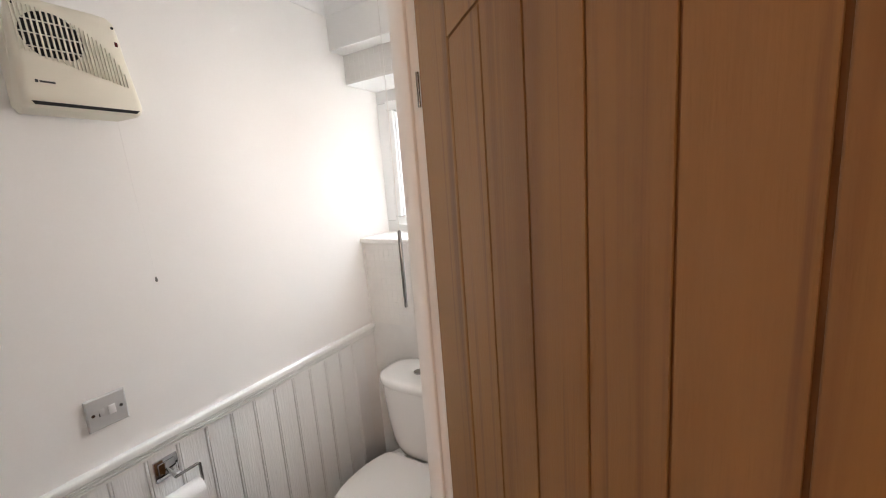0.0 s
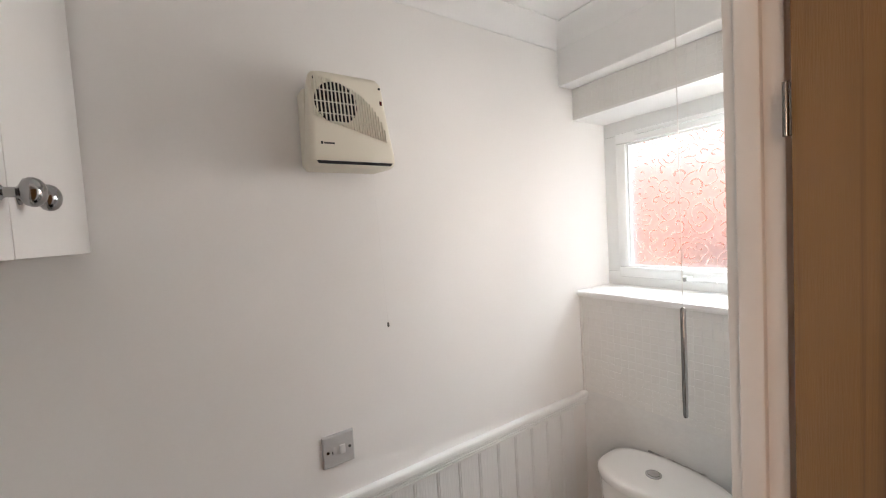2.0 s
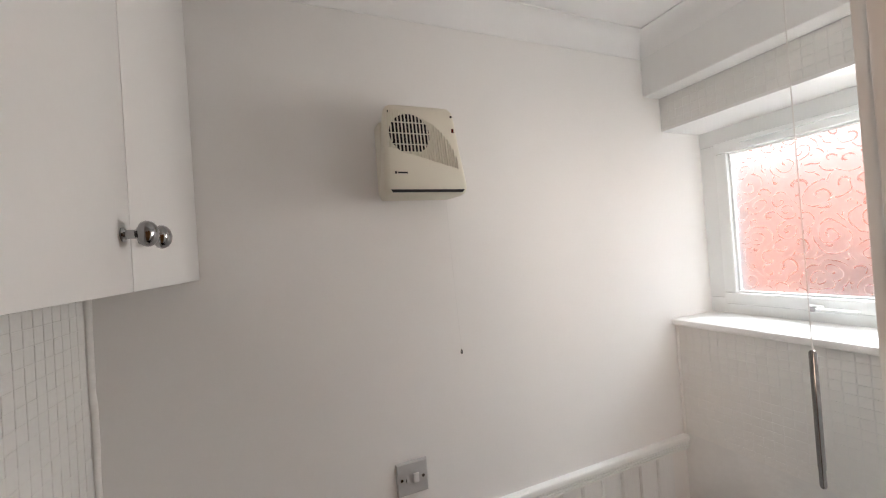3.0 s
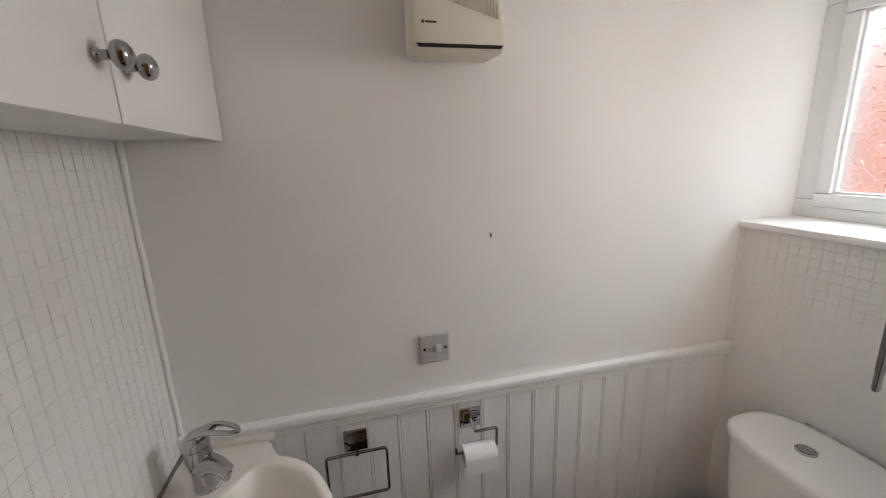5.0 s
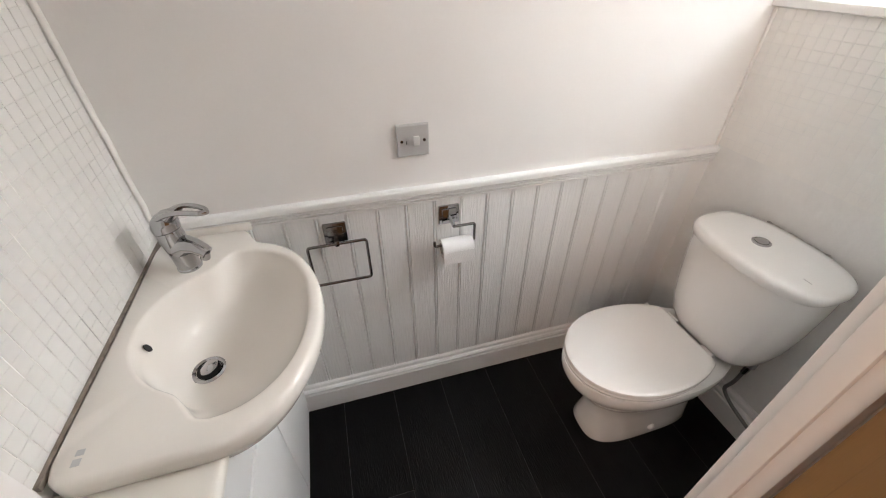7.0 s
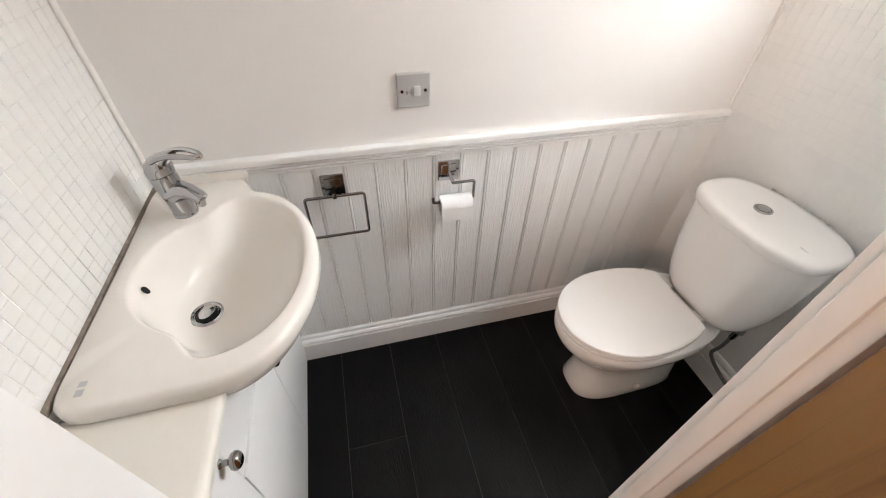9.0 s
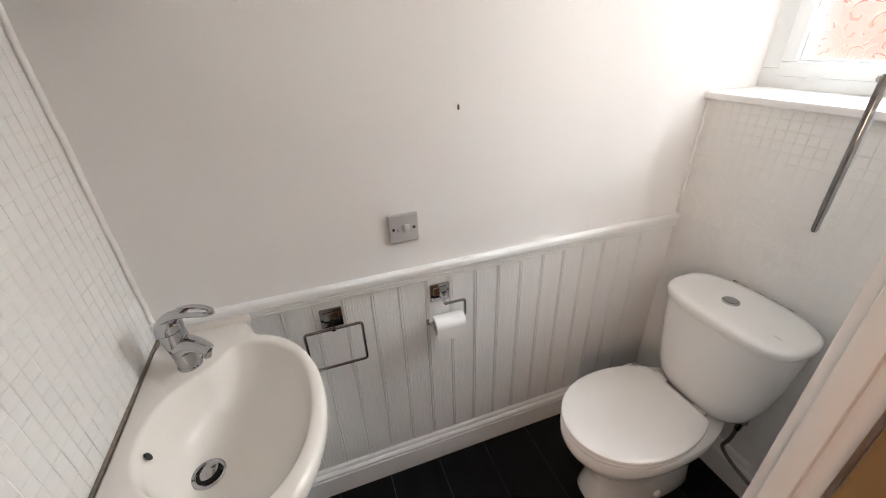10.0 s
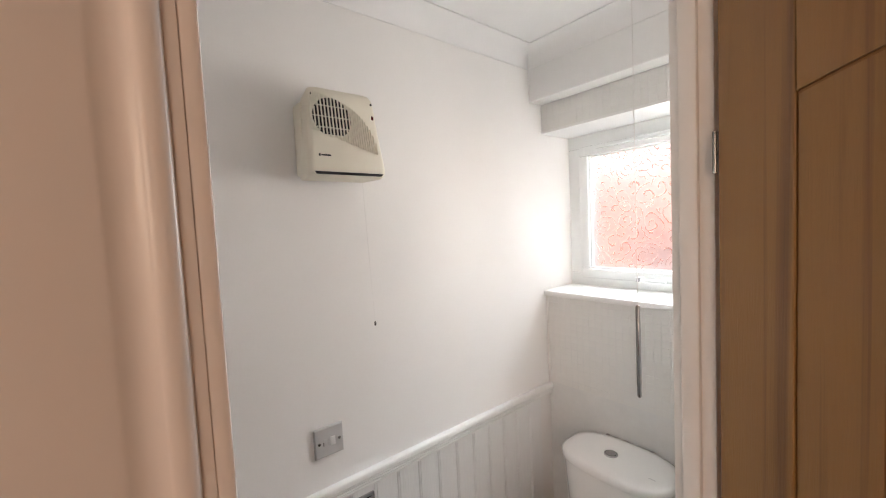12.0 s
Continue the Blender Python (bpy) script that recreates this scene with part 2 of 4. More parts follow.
def loft(rings, bm=None, cap=(True, True)):
    """A skin over rings of equally many points."""
    bm = bm or bmesh.new()
    vs = [[bm.verts.new(p) for p in r] for r in rings]
    n = len(vs[0])
    for a, b in zip(vs, vs[1:]):
        for i in range(n):
            bm.faces.new((a[i], a[(i + 1) % n], b[(i + 1) % n], b[i]))
    if cap[0]:
        bm.faces.new(vs[0])
    if cap[1]:
        bm.faces.new(vs[-1])
    return bm


def tube(points, r, n=10, bm=None):
    """A round wire along a line of points."""
    pts = [Vector(p) for p in points]
    rings = []
    side = None
    for i, p in enumerate(pts):
        d = (pts[min(i + 1, len(pts) - 1)] - pts[max(i - 1, 0)]).normalized()
        if side is None:
            side = d.orthogonal().normalized()
        side = (side - d * side.dot(d)).normalized()
        up = d.cross(side)
        rings.append([p + r * (math.cos(a) * side + math.sin(a) * up) for a in [2 * math.pi * k / n for k in range(n)]])
    return loft(rings, bm)


def rounded(points, r, n=5):
    """The line of points with its corners rounded by r."""
    pts = [Vector(p) for p in points]
    out = [pts[0]]
    for a, b, c in zip(pts, pts[1:], pts[2:]):
        u, v = (a - b).normalized(), (c - b).normalized()
        k = min(r, (a - b).length * 0.45, (c - b).length * 0.45)
        p, q = b + u * k, b + v * k
        for i in range(n + 1):
            t = i / n
            out.append((1 - t) ** 2 * p + 2 * t * (1 - t) * b + t * t * q)
    out.append(pts[-1])
    return out


def lathe(profile, m=Matrix.Identity(4), n=24, bm=None):
    """A turned body: profile of (radius, height) about local z."""
    return loft([[m @ Vector((r * math.cos(2 * math.pi * k / n), r * math.sin(2 * math.pi * k / n), h)) for k in range(n)] for r, h in profile], bm)


def prism(outline, a, b, axis="z", bm=None):
    """An outline in two coordinates, drawn out from a to b along an axis."""
    put = {"x": lambda p, h: (h, p[0], p[1]), "y": lambda p, h: (p[0], h, p[1]), "z": lambda p, h: (p[0], p[1], h)}[axis]
    return loft([[put(p, a) for p in outline], [put(p, b) for p in outline]], bm)


def superellipse(cx, cy, a, b, z, e=2.0, n=64, e_back=None):
    out = []
    for k in range(n):
        t = 2 * math.pi * k / n
        c, s = math.cos(t), math.sin(t)
        p = 2 / (e_back if (e_back and s > 0) else e)
        out.append(Vector((cx + a * math.copysign(abs(c) ** p, c), cy + b * math.copysign(abs(s) ** p, s), z)))
    return out


def setting(ob, label, category):
    return tagged(ob, label, category, kind="structure")


# ---- the plan ----
XW, XE, XH = -1.208, -0.385, -0.312     # west wall face, east wall's two faces
YS, YN = -0.276, 1.456                  # plaster behind the tiles of the south and north walls
ZC = 2.372                              # ceiling
DY0, DY1, DZ = 0.002, 0.679, 1.985      # doorway
RIM = 0.862

floor = setting(obj("floor", box(XW - 0.15, XH + 0.04, YS - 0.15, YN + 0.3, -0.15, -0.0014), FLOORGAP), "dark vinyl plank floor of the small toilet room", "floor")
setting(obj("wall_west", box(XW - 0.15, XW, YS - 0.3, 1.9, -0.05, 2.6), WALL), "white painted plaster wall above grooved panelling", "wall")
setting(obj("wall_south", box(XW, XE + 0.0, YS - 0.15, YS, -0.05, 2.6), DIRTYGROUT), "wall faced with white painted mosaic tiles", "wall")

# north wall with the window opening
OX1, OZ0, OZ1 = -0.45, 1.316, 2.043
nb = box(XW, XE, YN, YN + 0.30, -0.05, OZ0)
box(XW, XE, YN, YN + 0.30, OZ1, 2.6, nb)
box(OX1, XE, YN, YN + 0.30, OZ0, OZ1, nb)
wall_north = setting(obj("wall_north", nb, GROUT), "window wall faced with white painted mosaic tiles", "wall")
rv = box(XW + 0.001, OX1, YN - 0.003, 1.6645, OZ1 - 0.006, OZ1 + 0.004)
box(OX1 - 0.004, OX1 + 0.004, YN - 0.003, 1.6645, OZ0, OZ1, rv)
setting(obj("window_reveal", rv, GLOSS), "smooth white painted window reveal", "reveal")

# east wall with the doorway
eb = box(XE, XH, YS - 0.15, DY0 - 0.03, -0.05, 2.6)
box(XE, XH, DY1 + 0.03, 1.9, -0.05, 2.6, eb)
box(XE, XH, DY0 - 0.03, DY1 + 0.03, DZ + 0.03, 2.6, eb)
setting(obj("wall_east", eb, WALL), "thin painted wall with the doorway to the hall", "wall")

ceiling = setting(obj("ceiling", box(XW, XE, YS, YN, ZC, ZC + 0.1), CEIL), "plain white ceiling", "ceiling")

# coving along the west wall and over the window boxing
def cove_profile(s=0.064, n=8):
    """Hollow quarter round: distance from the wall, depth under the ceiling."""
    pts = [(0.0, 0.0), (s + 0.004, 0.0), (s + 0.004, 0.004)]
    for k in range(n + 1):
        a = math.pi / 2 * k / n
        pts.append((s * (1 - math.sin(a)) + 0.003, s * (1 - math.cos(a)) + 0.004))
    pts += [(0.003, s + 0.008), (0.0, s + 0.008)]
    return pts


PY = 1.373
setting(obj("coving_west", prism([(XW + d, ZC - h) for d, h in cove_profile()], YS, PY, "y"), CEIL, smooth=True), "white hollow plaster coving", "coving")
setting(obj("coving_north", prism([(PY - d, ZC - h) for d, h in cove_profile()], XW, XE, "x"), CEIL, smooth=True), "white hollow plaster coving", "coving")
setting(obj("window_boxing", box(XW, XE, PY, YN, 2.161, ZC), GLOSS, bevel=0.004), "white boxed-in beam above the window", "boxing")

# grooved panelling, dado rail and skirting on the west wall
PX = XW + 0.011
panelling = setting(empty("panelling", (XW, 0, 0)), "white wood-grain tongue and groove panelling", "panelling")
pitch, g0 = 0.0845, 0.272
edges = [g0 + pitch * k for k in range(-6, 14)]
for a, b in zip(edges, edges[1:]):
    a, b = max(a, YS), min(b, YN - 0.004)
    if b - a < 0.01:
        continue
    o = [(XW, a + 0.0002), (XW + 0.0070, a + 0.0002), (XW + 0.0070, a + 0.0007), (PX, a + 0.0024), (PX + 0.0010, a + 0.0048), (PX, a + 0.0070), (PX - 0.0034, a + 0.0084), (PX - 0.0034, a + 0.0089), (PX, a + 0.0104), (PX, b - 0.0024), (XW + 0.0070, b - 0.0007), (XW + 0.0070, b - 0.0002), (XW, b - 0.0002)]
    bm = prism(o, 0.02, 0.862, "z")
    ob = part("panel_board", bm, PANEL, panelling, smooth=False)
    ob.location = (-XW, 0, 0)

dado = [(0, 0.907), (0.016, 0.908), (0.022, 0.905), (0.0235, 0.900), (0.0235, 0.8890), (0.0225, 0.8880)]
for z, d in ((0.8880, 0.0225), (0.8785, 0.0210), (0.8690, 0.0190)):
    dado += [(d - 0.010, z - 0.0006), (d - 0.010, z - 0.0028), (d - 0.0035, z - 0.0034), (d - 0.0015, z - 0.0052), (d - 0.0018, z - 0.0085)]
dado += [(0.0150, 0.8590), (0.0145, 0.8560), (0.010, 0.8550), (0, 0.8550)]
setting(obj("dado_rail", prism([(XW + d, z) for d, z in dado], YS + 0.004, YN - 0.006, "y"), GLOSS), "white reeded dado rail capping the panelling", "dado rail")
skirt = [(0, 0), (0.026, 0), (0.026, 0.093), (0.020, 0.096), (0.020, 0.101), (0.027, 0.105), (0.027, 0.113), (0.022, 0.119), (0.016, 0.122), (0.016, 0.127), (0.019, 0.130), (0.017, 0.138), (0.011, 0.145), (0, 0.145)]
setting(obj("skirting_west", prism([(XW + d, z) for d, z in skirt], YS, YN - 0.028, "y"), GLOSS), "white moulded skirting board", "skirting")
setting(obj("skirting_north", prism([(YN - d, z) for d, z in skirt], XW, XE, "x"), GLOSS), "white moulded skirting board behind the toilet", "skirting")

# bead down the corner of the south wall
random.seed(3)
pts = [(XW + 0.005 + random.uniform(-0.0012, 0.0012), YS + 0.006 + random.uniform(-0.0012, 0.0012), 0.865 + k * 0.03) for k in range(49)]
setting(obj("corner_bead", tube(pts, 0.0065, 10), WHITESEAL, smooth=True), "uneven white sealant bead in the tiled corner", "bead")
pts = [(XW + 0.004 + random.uniform(-0.001, 0.001), YN - 0.005 + random.uniform(-0.001, 0.001), 0.90 + k * 0.03) for k in range(15)]
setting(obj("corner_bead", tube(pts, 0.005, 8), WHITESEAL, smooth=True), "thin white sealant bead beside the window tiles", "bead")

# window sill and window
sill = prism([(1.431, 1.324), (1.434, 1.333), (1.440, 1.3365), (1.70, 1.3365), (1.70, 1.312), (1.440, 1.312), (1.433, 1.315)], XW + 0.001, XE - 0.001, "x")
setting(obj("window_sill", sill, GLOSS, smooth=True), "white rounded window sill board", "window sill")


def frame_rect(x0, x1, z0, z1, w, y0, y1, mats, parent, name, bev=0.004):
    """Four bars round an opening; the jambs run between head and foot."""
    for a in ((x0, x1, z0, z0 + w), (x0, x1, z1 - w, z1), (x0, x0 + w, z0 + w, z1 - w), (x1 - w, x1, z0 + w, z1 - w)):
        part(name, box(a[0], a[1], y0, y1, a[2], a[3]), mats, parent, bevel=bev)


window = setting(empty("window_1", (0, 0, 0)), "white plastic window with patterned obscure glass", "window")
frame_rect(XW - 0.003, OX1, 1.333, OZ1 - 0.003, 0.062, 1.664, 1.730, PVC, window, "window_frame")
frame_rect(-1.152, -0.510, 1.372, 1.983, 0.044, 1.655, 1.715, PVC, window, "window_sash", 0.006)
frame_rect(-1.1095, -0.5525, 1.4145, 1.9405, 0.009, 1.668, 1.684, PVC, window, "glazing_bead", 0.003)
pane = part("pane", box(-1.105, -0.557, 1.686, 1.692, 1.418, 1.937), GLASS, window, "patterned obscure glass pane", smooth=False)
pane.visible_shadow = False
part("trickle_vent", box(-1.06, -0.60, 1.640, 1.655, 1.962, 1.980), PVC, window, "white trickle vent strip", bevel=0.005)
wh = part("window_handle", box(-0.895, -0.855, 1.637, 1.655, 1.372, 1.394), PVC, window, "white window handle", bevel=0.005)
part("lever", box(-0.885, -0.765, 1.622, 1.634, 1.376, 1.388), PVC, wh, bevel=0.005)
part("key_button", rod((-0.872, 1.634, 1.384), (-0.872, 1.618, 1.384), 0.008), CHROME, wh)

# doorway lining and the oak door
lining = setting(empty("door_frame", (0, 0, 0)), "white painted door lining", "door frame")
for x1, y0, y1 in ((XH + 0.004, DY0 - 0.03, DY0), (XH - 0.014, DY1, DY1 + 0.03)):
    part("jamb", box(XE - 0.004, x1, y0, y1, 0, DZ), GLOSS, lining, bevel=0.003)
part("head", box(XE - 0.004, XH + 0.004, DY0 - 0.03, DY1 + 0.03, DZ, DZ + 0.03), GLOSS, lining, bevel=0.003)
part("door_stop", box(XE + 0.012, XH - 0.034, DY1 - 0.012, DY1, 0, DZ), GLOSS, lining, bevel=0.003)
part("door_stop", box(XH - 0.024, XH + 0.0110, DY0, DY0 + 0.009, 0, DZ), GLOSS, lining, bevel=0.0015)
arch = [(0, 0), (0.068, 0), (0.068, 0.008), (0.058, 0.013), (0.045, 0.015), (0.018, 0.018), (0.010, 0.014), (0.004, 0.012), (0, 0.008)]
# flat board with a hollow and a round bead along its inner edge
prof = [(-0.095, 0.0), (-0.095, 0.010), (-0.093, 0.012), (-0.021, 0.012)]
prof += [(-0.021 + 0.0015 * k, 0.012 - 0.0020 * math.sin(math.pi / 2 * k / 5)) for k in range(1, 6)]
prof += [(-0.0090 + 0.0048 * (1 - math.cos(math.pi * k / 10)), 0.0100 + 0.0024 * math.sin(math.pi * k / 10)) for k in range(1, 10)]
prof += [(0.0012, 0.0092), (0.0058, 0.0086), (0.0058, 0.0)]
part("architrave", prism([(XH + 0.003 + t, DY0 - 0.004 + s) for s, t in prof], 0, DZ + 0.07, "z"), GLOSS, lining)
part("architrave", prism([(XH + 0.003 + t, DY1 + 0.026 + s) for s, t in arch], 0, DZ + 0.07, "z"), GLOSS, lining, smooth=False)
part("architrave", prism([(XH + 0.003 + t, DZ + 0.006 + s) for s, t in arch], DY0 - 0.006, DY1 + 0.026, "y"), GLOSS, lining, smooth=False)

HINGE, OPEN = (-0.316, 0.657), 55.0
door = setting(empty("door_1", (HINGE[0], HINGE[1], 0)), "open oak cottage door with vertical grooved boards", "door")
door.rotation_euler = (0, 0, radians(-90 + OPEN))
DW, DH, DT = 0.683, 1.972, 0.036
ST, GAP = 0.116, 0.0045
# local x along the leaf, local y into its thickness, away from the doorway's view
PZ = lambda d: 1.780 + 0.022 * (1 - ((d - DW / 2) / (DW / 2 - ST)) ** 2)
part("door_core", box(0.004, DW - 0.004, 0.0038, DT - 0.0038, 0.012, DH - 0.004), OAKGROOVE, door, smooth=False)
part("stile", box(0, ST - GAP / 2, 0, DT, 0.008, DH), OAK, door, bevel=0.002, smooth=False)
part("stile", box(DW - ST + GAP / 2, DW, 0, DT, 0.008, DH), OAK, door, bevel=0.002, smooth=False)
ds = [ST + (DW - 2 * ST) * k / 16 for k in range(17)]
rail = [(ST - GAP / 2 + 0.0005, DH), (DW - ST + GAP / 2 - 0.0005, DH)] + [(d, PZ(d) + GAP / 2) for d in ds[::-1]]
part("top_rail", prism(rail, 0, DT, "y"), OAK, door, bevel=0.002, smooth=False)
part("bottom_rail", box(ST, DW - ST, 0, DT, 0.008, 0.20), OAK, door, bevel=0.002, smooth=False)
nb_ = 5
bw = (DW - 2 * ST) / nb_
for k in range(nb_):
    a, b = ST + bw * k + GAP / 2, ST + bw * (k + 1) - GAP / 2
    top = [(b + (a - b) * j / 6, PZ(b + (a - b) * j / 6) - GAP / 2) for j in range(7)]
    part("board", prism([(a, 0.203), (b, 0.203)] + top, 0.001, DT - 0.001, "y"), OAK, door, bevel=0.0018, smooth=False)
for z in (1.735, 0.22):
    hg = part("hinge", box(-0.003, 0.0, 0.002, DT - 0.004, z - 0.030, z + 0.030), DULLCHROME, door, "steel butt hinge", smooth=False)
    part("knuckle", rod((-0.003, -0.003, z - 0.030), (-0.003, -0.003, z + 0.030), 0.003), DULLCHROME, hg)

# the hall behind the doorway
setting(obj("hall_floor", box(XH + 0.04, 1.9, -1.6, 1.6, -0.15, 0.0), CARPET), "brown hall carpet", "floor")
setting(obj("hall_wall_west", box(XH, XH + 0.003, -1.6, DY0 - 0.03, 0, 2.4), HALLWALL), "warm beige painted hall wall beside the doorway", "wall")
setting(obj("hall_wall_west", box(XH, XH + 0.003, DY1 + 0.03, 1.6, 0, 2.4), HALLWALL), "warm beige painted hall wall beside the doorway", "wall")
setting(obj("hall_wall_north", box(XH, 1.9, 1.6, 1.7, 0, 2.5), HALLWALL), "warm beige hall wall", "wall")
# out of view: the high opening is made up to hold the hall fill lamp
hs = box(XE, 0.8, -1.7, -1.6, 0, 2.5)
box(1.6, 1.9, -1.7, -1.6, 0, 2.5, hs)
box(0.8, 1.6, -1.7, -1.6, 0, 1.55, hs)
box(0.8, 1.6, -1.7, -1.6, 2.25, 2.5, hs)
setting(obj("hall_wall_south", hs, HALLWALL), "warm beige hall wall with a high opening added for the fill lamp", "wall")
setting(obj("hall_ceiling", box(XH, 1.9, -1.7, 1.7, 2.4, 2.5), CEIL), "white hall ceiling", "ceiling")
setting(obj("hall_wall_east", box(1.8, 1.9, -1.6, 1.6, 0, 2.4), HALLWALL), "warm beige hall wall", "wall")

# outside the window
setting(obj("neighbour_brick_wall", box(-7, 6, 3.2, 3.45, -0.3, 2.38), BRICK), "red brick wall across the passage", "wall")
setting(obj("ground", box(-300, 300, 1.9, 300, -0.4, -0.3), BRICKGROUND), "paved passage outside the window", "ground")


# ---- things in the toilet room ----
def round_knob(name, at, parent, m=KNOBM):
    """A turned cupboard knob that stands out along +y."""
    r = Matrix.Translation(at) @ Matrix.Rotation(radians(-90), 4, "X")
    return part(name, lathe([(0.0085, 0), (0.0085, 0.002), (0.0055, 0.005), (0.0055, 0.014), (0.009, 0.017), (0.0140, 0.020), (0.0160, 0.0245), (0.0158, 0.028), (0.0135, 0.0325), (0.0090, 0.0358), (0.0045, 0.0372), (0.0, 0.0376)], r, 24), m, parent, "polished chrome knob")


def wall_cabinet():
    c = tagged(empty("wall_cabinet", (-0.78, YS, 1.62)), "white two-door wall cabinet with chrome knobs above the basin", "cabinet")
    x0, x1, yf, z0, z1 = XW + 0.006, XE - 0.006, -0.068, 1.622, 2.300
    def p(name, bm, m, label="", bevel=0.0):
        ob = part(name, bm, m, c, label, bevel=bevel)
        ob.location = -c.location
        return ob
    y0 = YS + 0.006
    p("carcass", box(x0, x1, y0, yf - 0.020, z0 + 0.003, z1), CABINET, bevel=0.001)
    gap = -0.786
    for a, b, k in ((x0, gap - 0.0015, gap - 0.030), (gap + 0.0015, x1, gap + 0.030)):
        d = p("door", box(a, b, yf - 0.018, yf, z0 - 0.004, z1), CABINET, bevel=0.0025)
        round_knob("knob", (k, yf - 0.0005, 1.689), d)
    return c


def vanity():
    c = tagged(empty("vanity_unit", (-0.8, YS, 0)), "white vanity unit with panel doors below the basin", "cabinet")
    x0, x1, yf = XW + 0.014, XE - 0.006, -0.078
    def p(name, bm, m, label="", bevel=0.0015, parent=None):
        ob = part(name, bm, m, parent or c, label, bevel=bevel)
        if not parent:
            ob.location = -c.location
        return ob
    y0 = YS + 0.006
    p("carcass", box(x0, x1, y0, yf - 0.020, 0.0, 0.590), CABINET)
    p("carcass_side", box(-0.540, x1, y0, yf - 0.020, 0.592, 0.794), CABINET)
    p("back_panel", box(x0, -0.56, y0, y0 + 0.012, 0.592, 0.815), CABINET)
    p("plinth", box(x0, x1, yf - 0.020, yf - 0.006, 0.0, 0.055), CABINET)
    gx = -0.556
    fo = [(x0, 0.588), (gx - 0.002, 0.588), (gx - 0.002, 0.800), (-0.672, 0.800), (-0.715, 0.755), (-0.79, 0.700), (-0.86, 0.655), (x0, 0.655)]
    p("fascia", prism(fo, yf - 0.020, yf - 0.004, "y"), CABINET, bevel=0.0)
    d = p("door", box(gx + 0.002, x1, yf - 0.020, yf, 0.058, 0.792), CABINET)
    round_knob("knob", (gx + 0.020, yf - 0.0005, 0.715), d)
    mid = -0.874
    for a, b, k in ((mid + 0.0015, gx - 0.002, mid + 0.035), (x0, mid - 0.0015, mid - 0.035)):
        d = p("door", box(a, b, yf - 0.020, yf, 0.058, 0.583), CABINET)
        round_knob("knob", (k, yf - 0.0005, 0.535), d)
    return c


def worktop():
    c = tagged(empty("worktop", (-0.5, -0.15, 0.797)), "cream rounded worktop on the vanity unit", "worktop")
    o = [(-0.062, 0.797), (-0.062, 0.823), (YS + 0.005, 0.823), (YS + 0.005, 0.797)]
    e = [(-0.062, 0.797), (-0.052, 0.797), (-0.0475, 0.801), (-0.046, 0.807), (-0.046, 0.813), (-0.0475, 0.819), (-0.053, 0.823), (-0.062, 0.823)]
    for name, q in (("board", o), ("front_edge", e)):
        ob = part(name, prism(q, -0.606, XE - 0.006, "x"), COUNTER, c)
        ob.location = -c.location
    return c


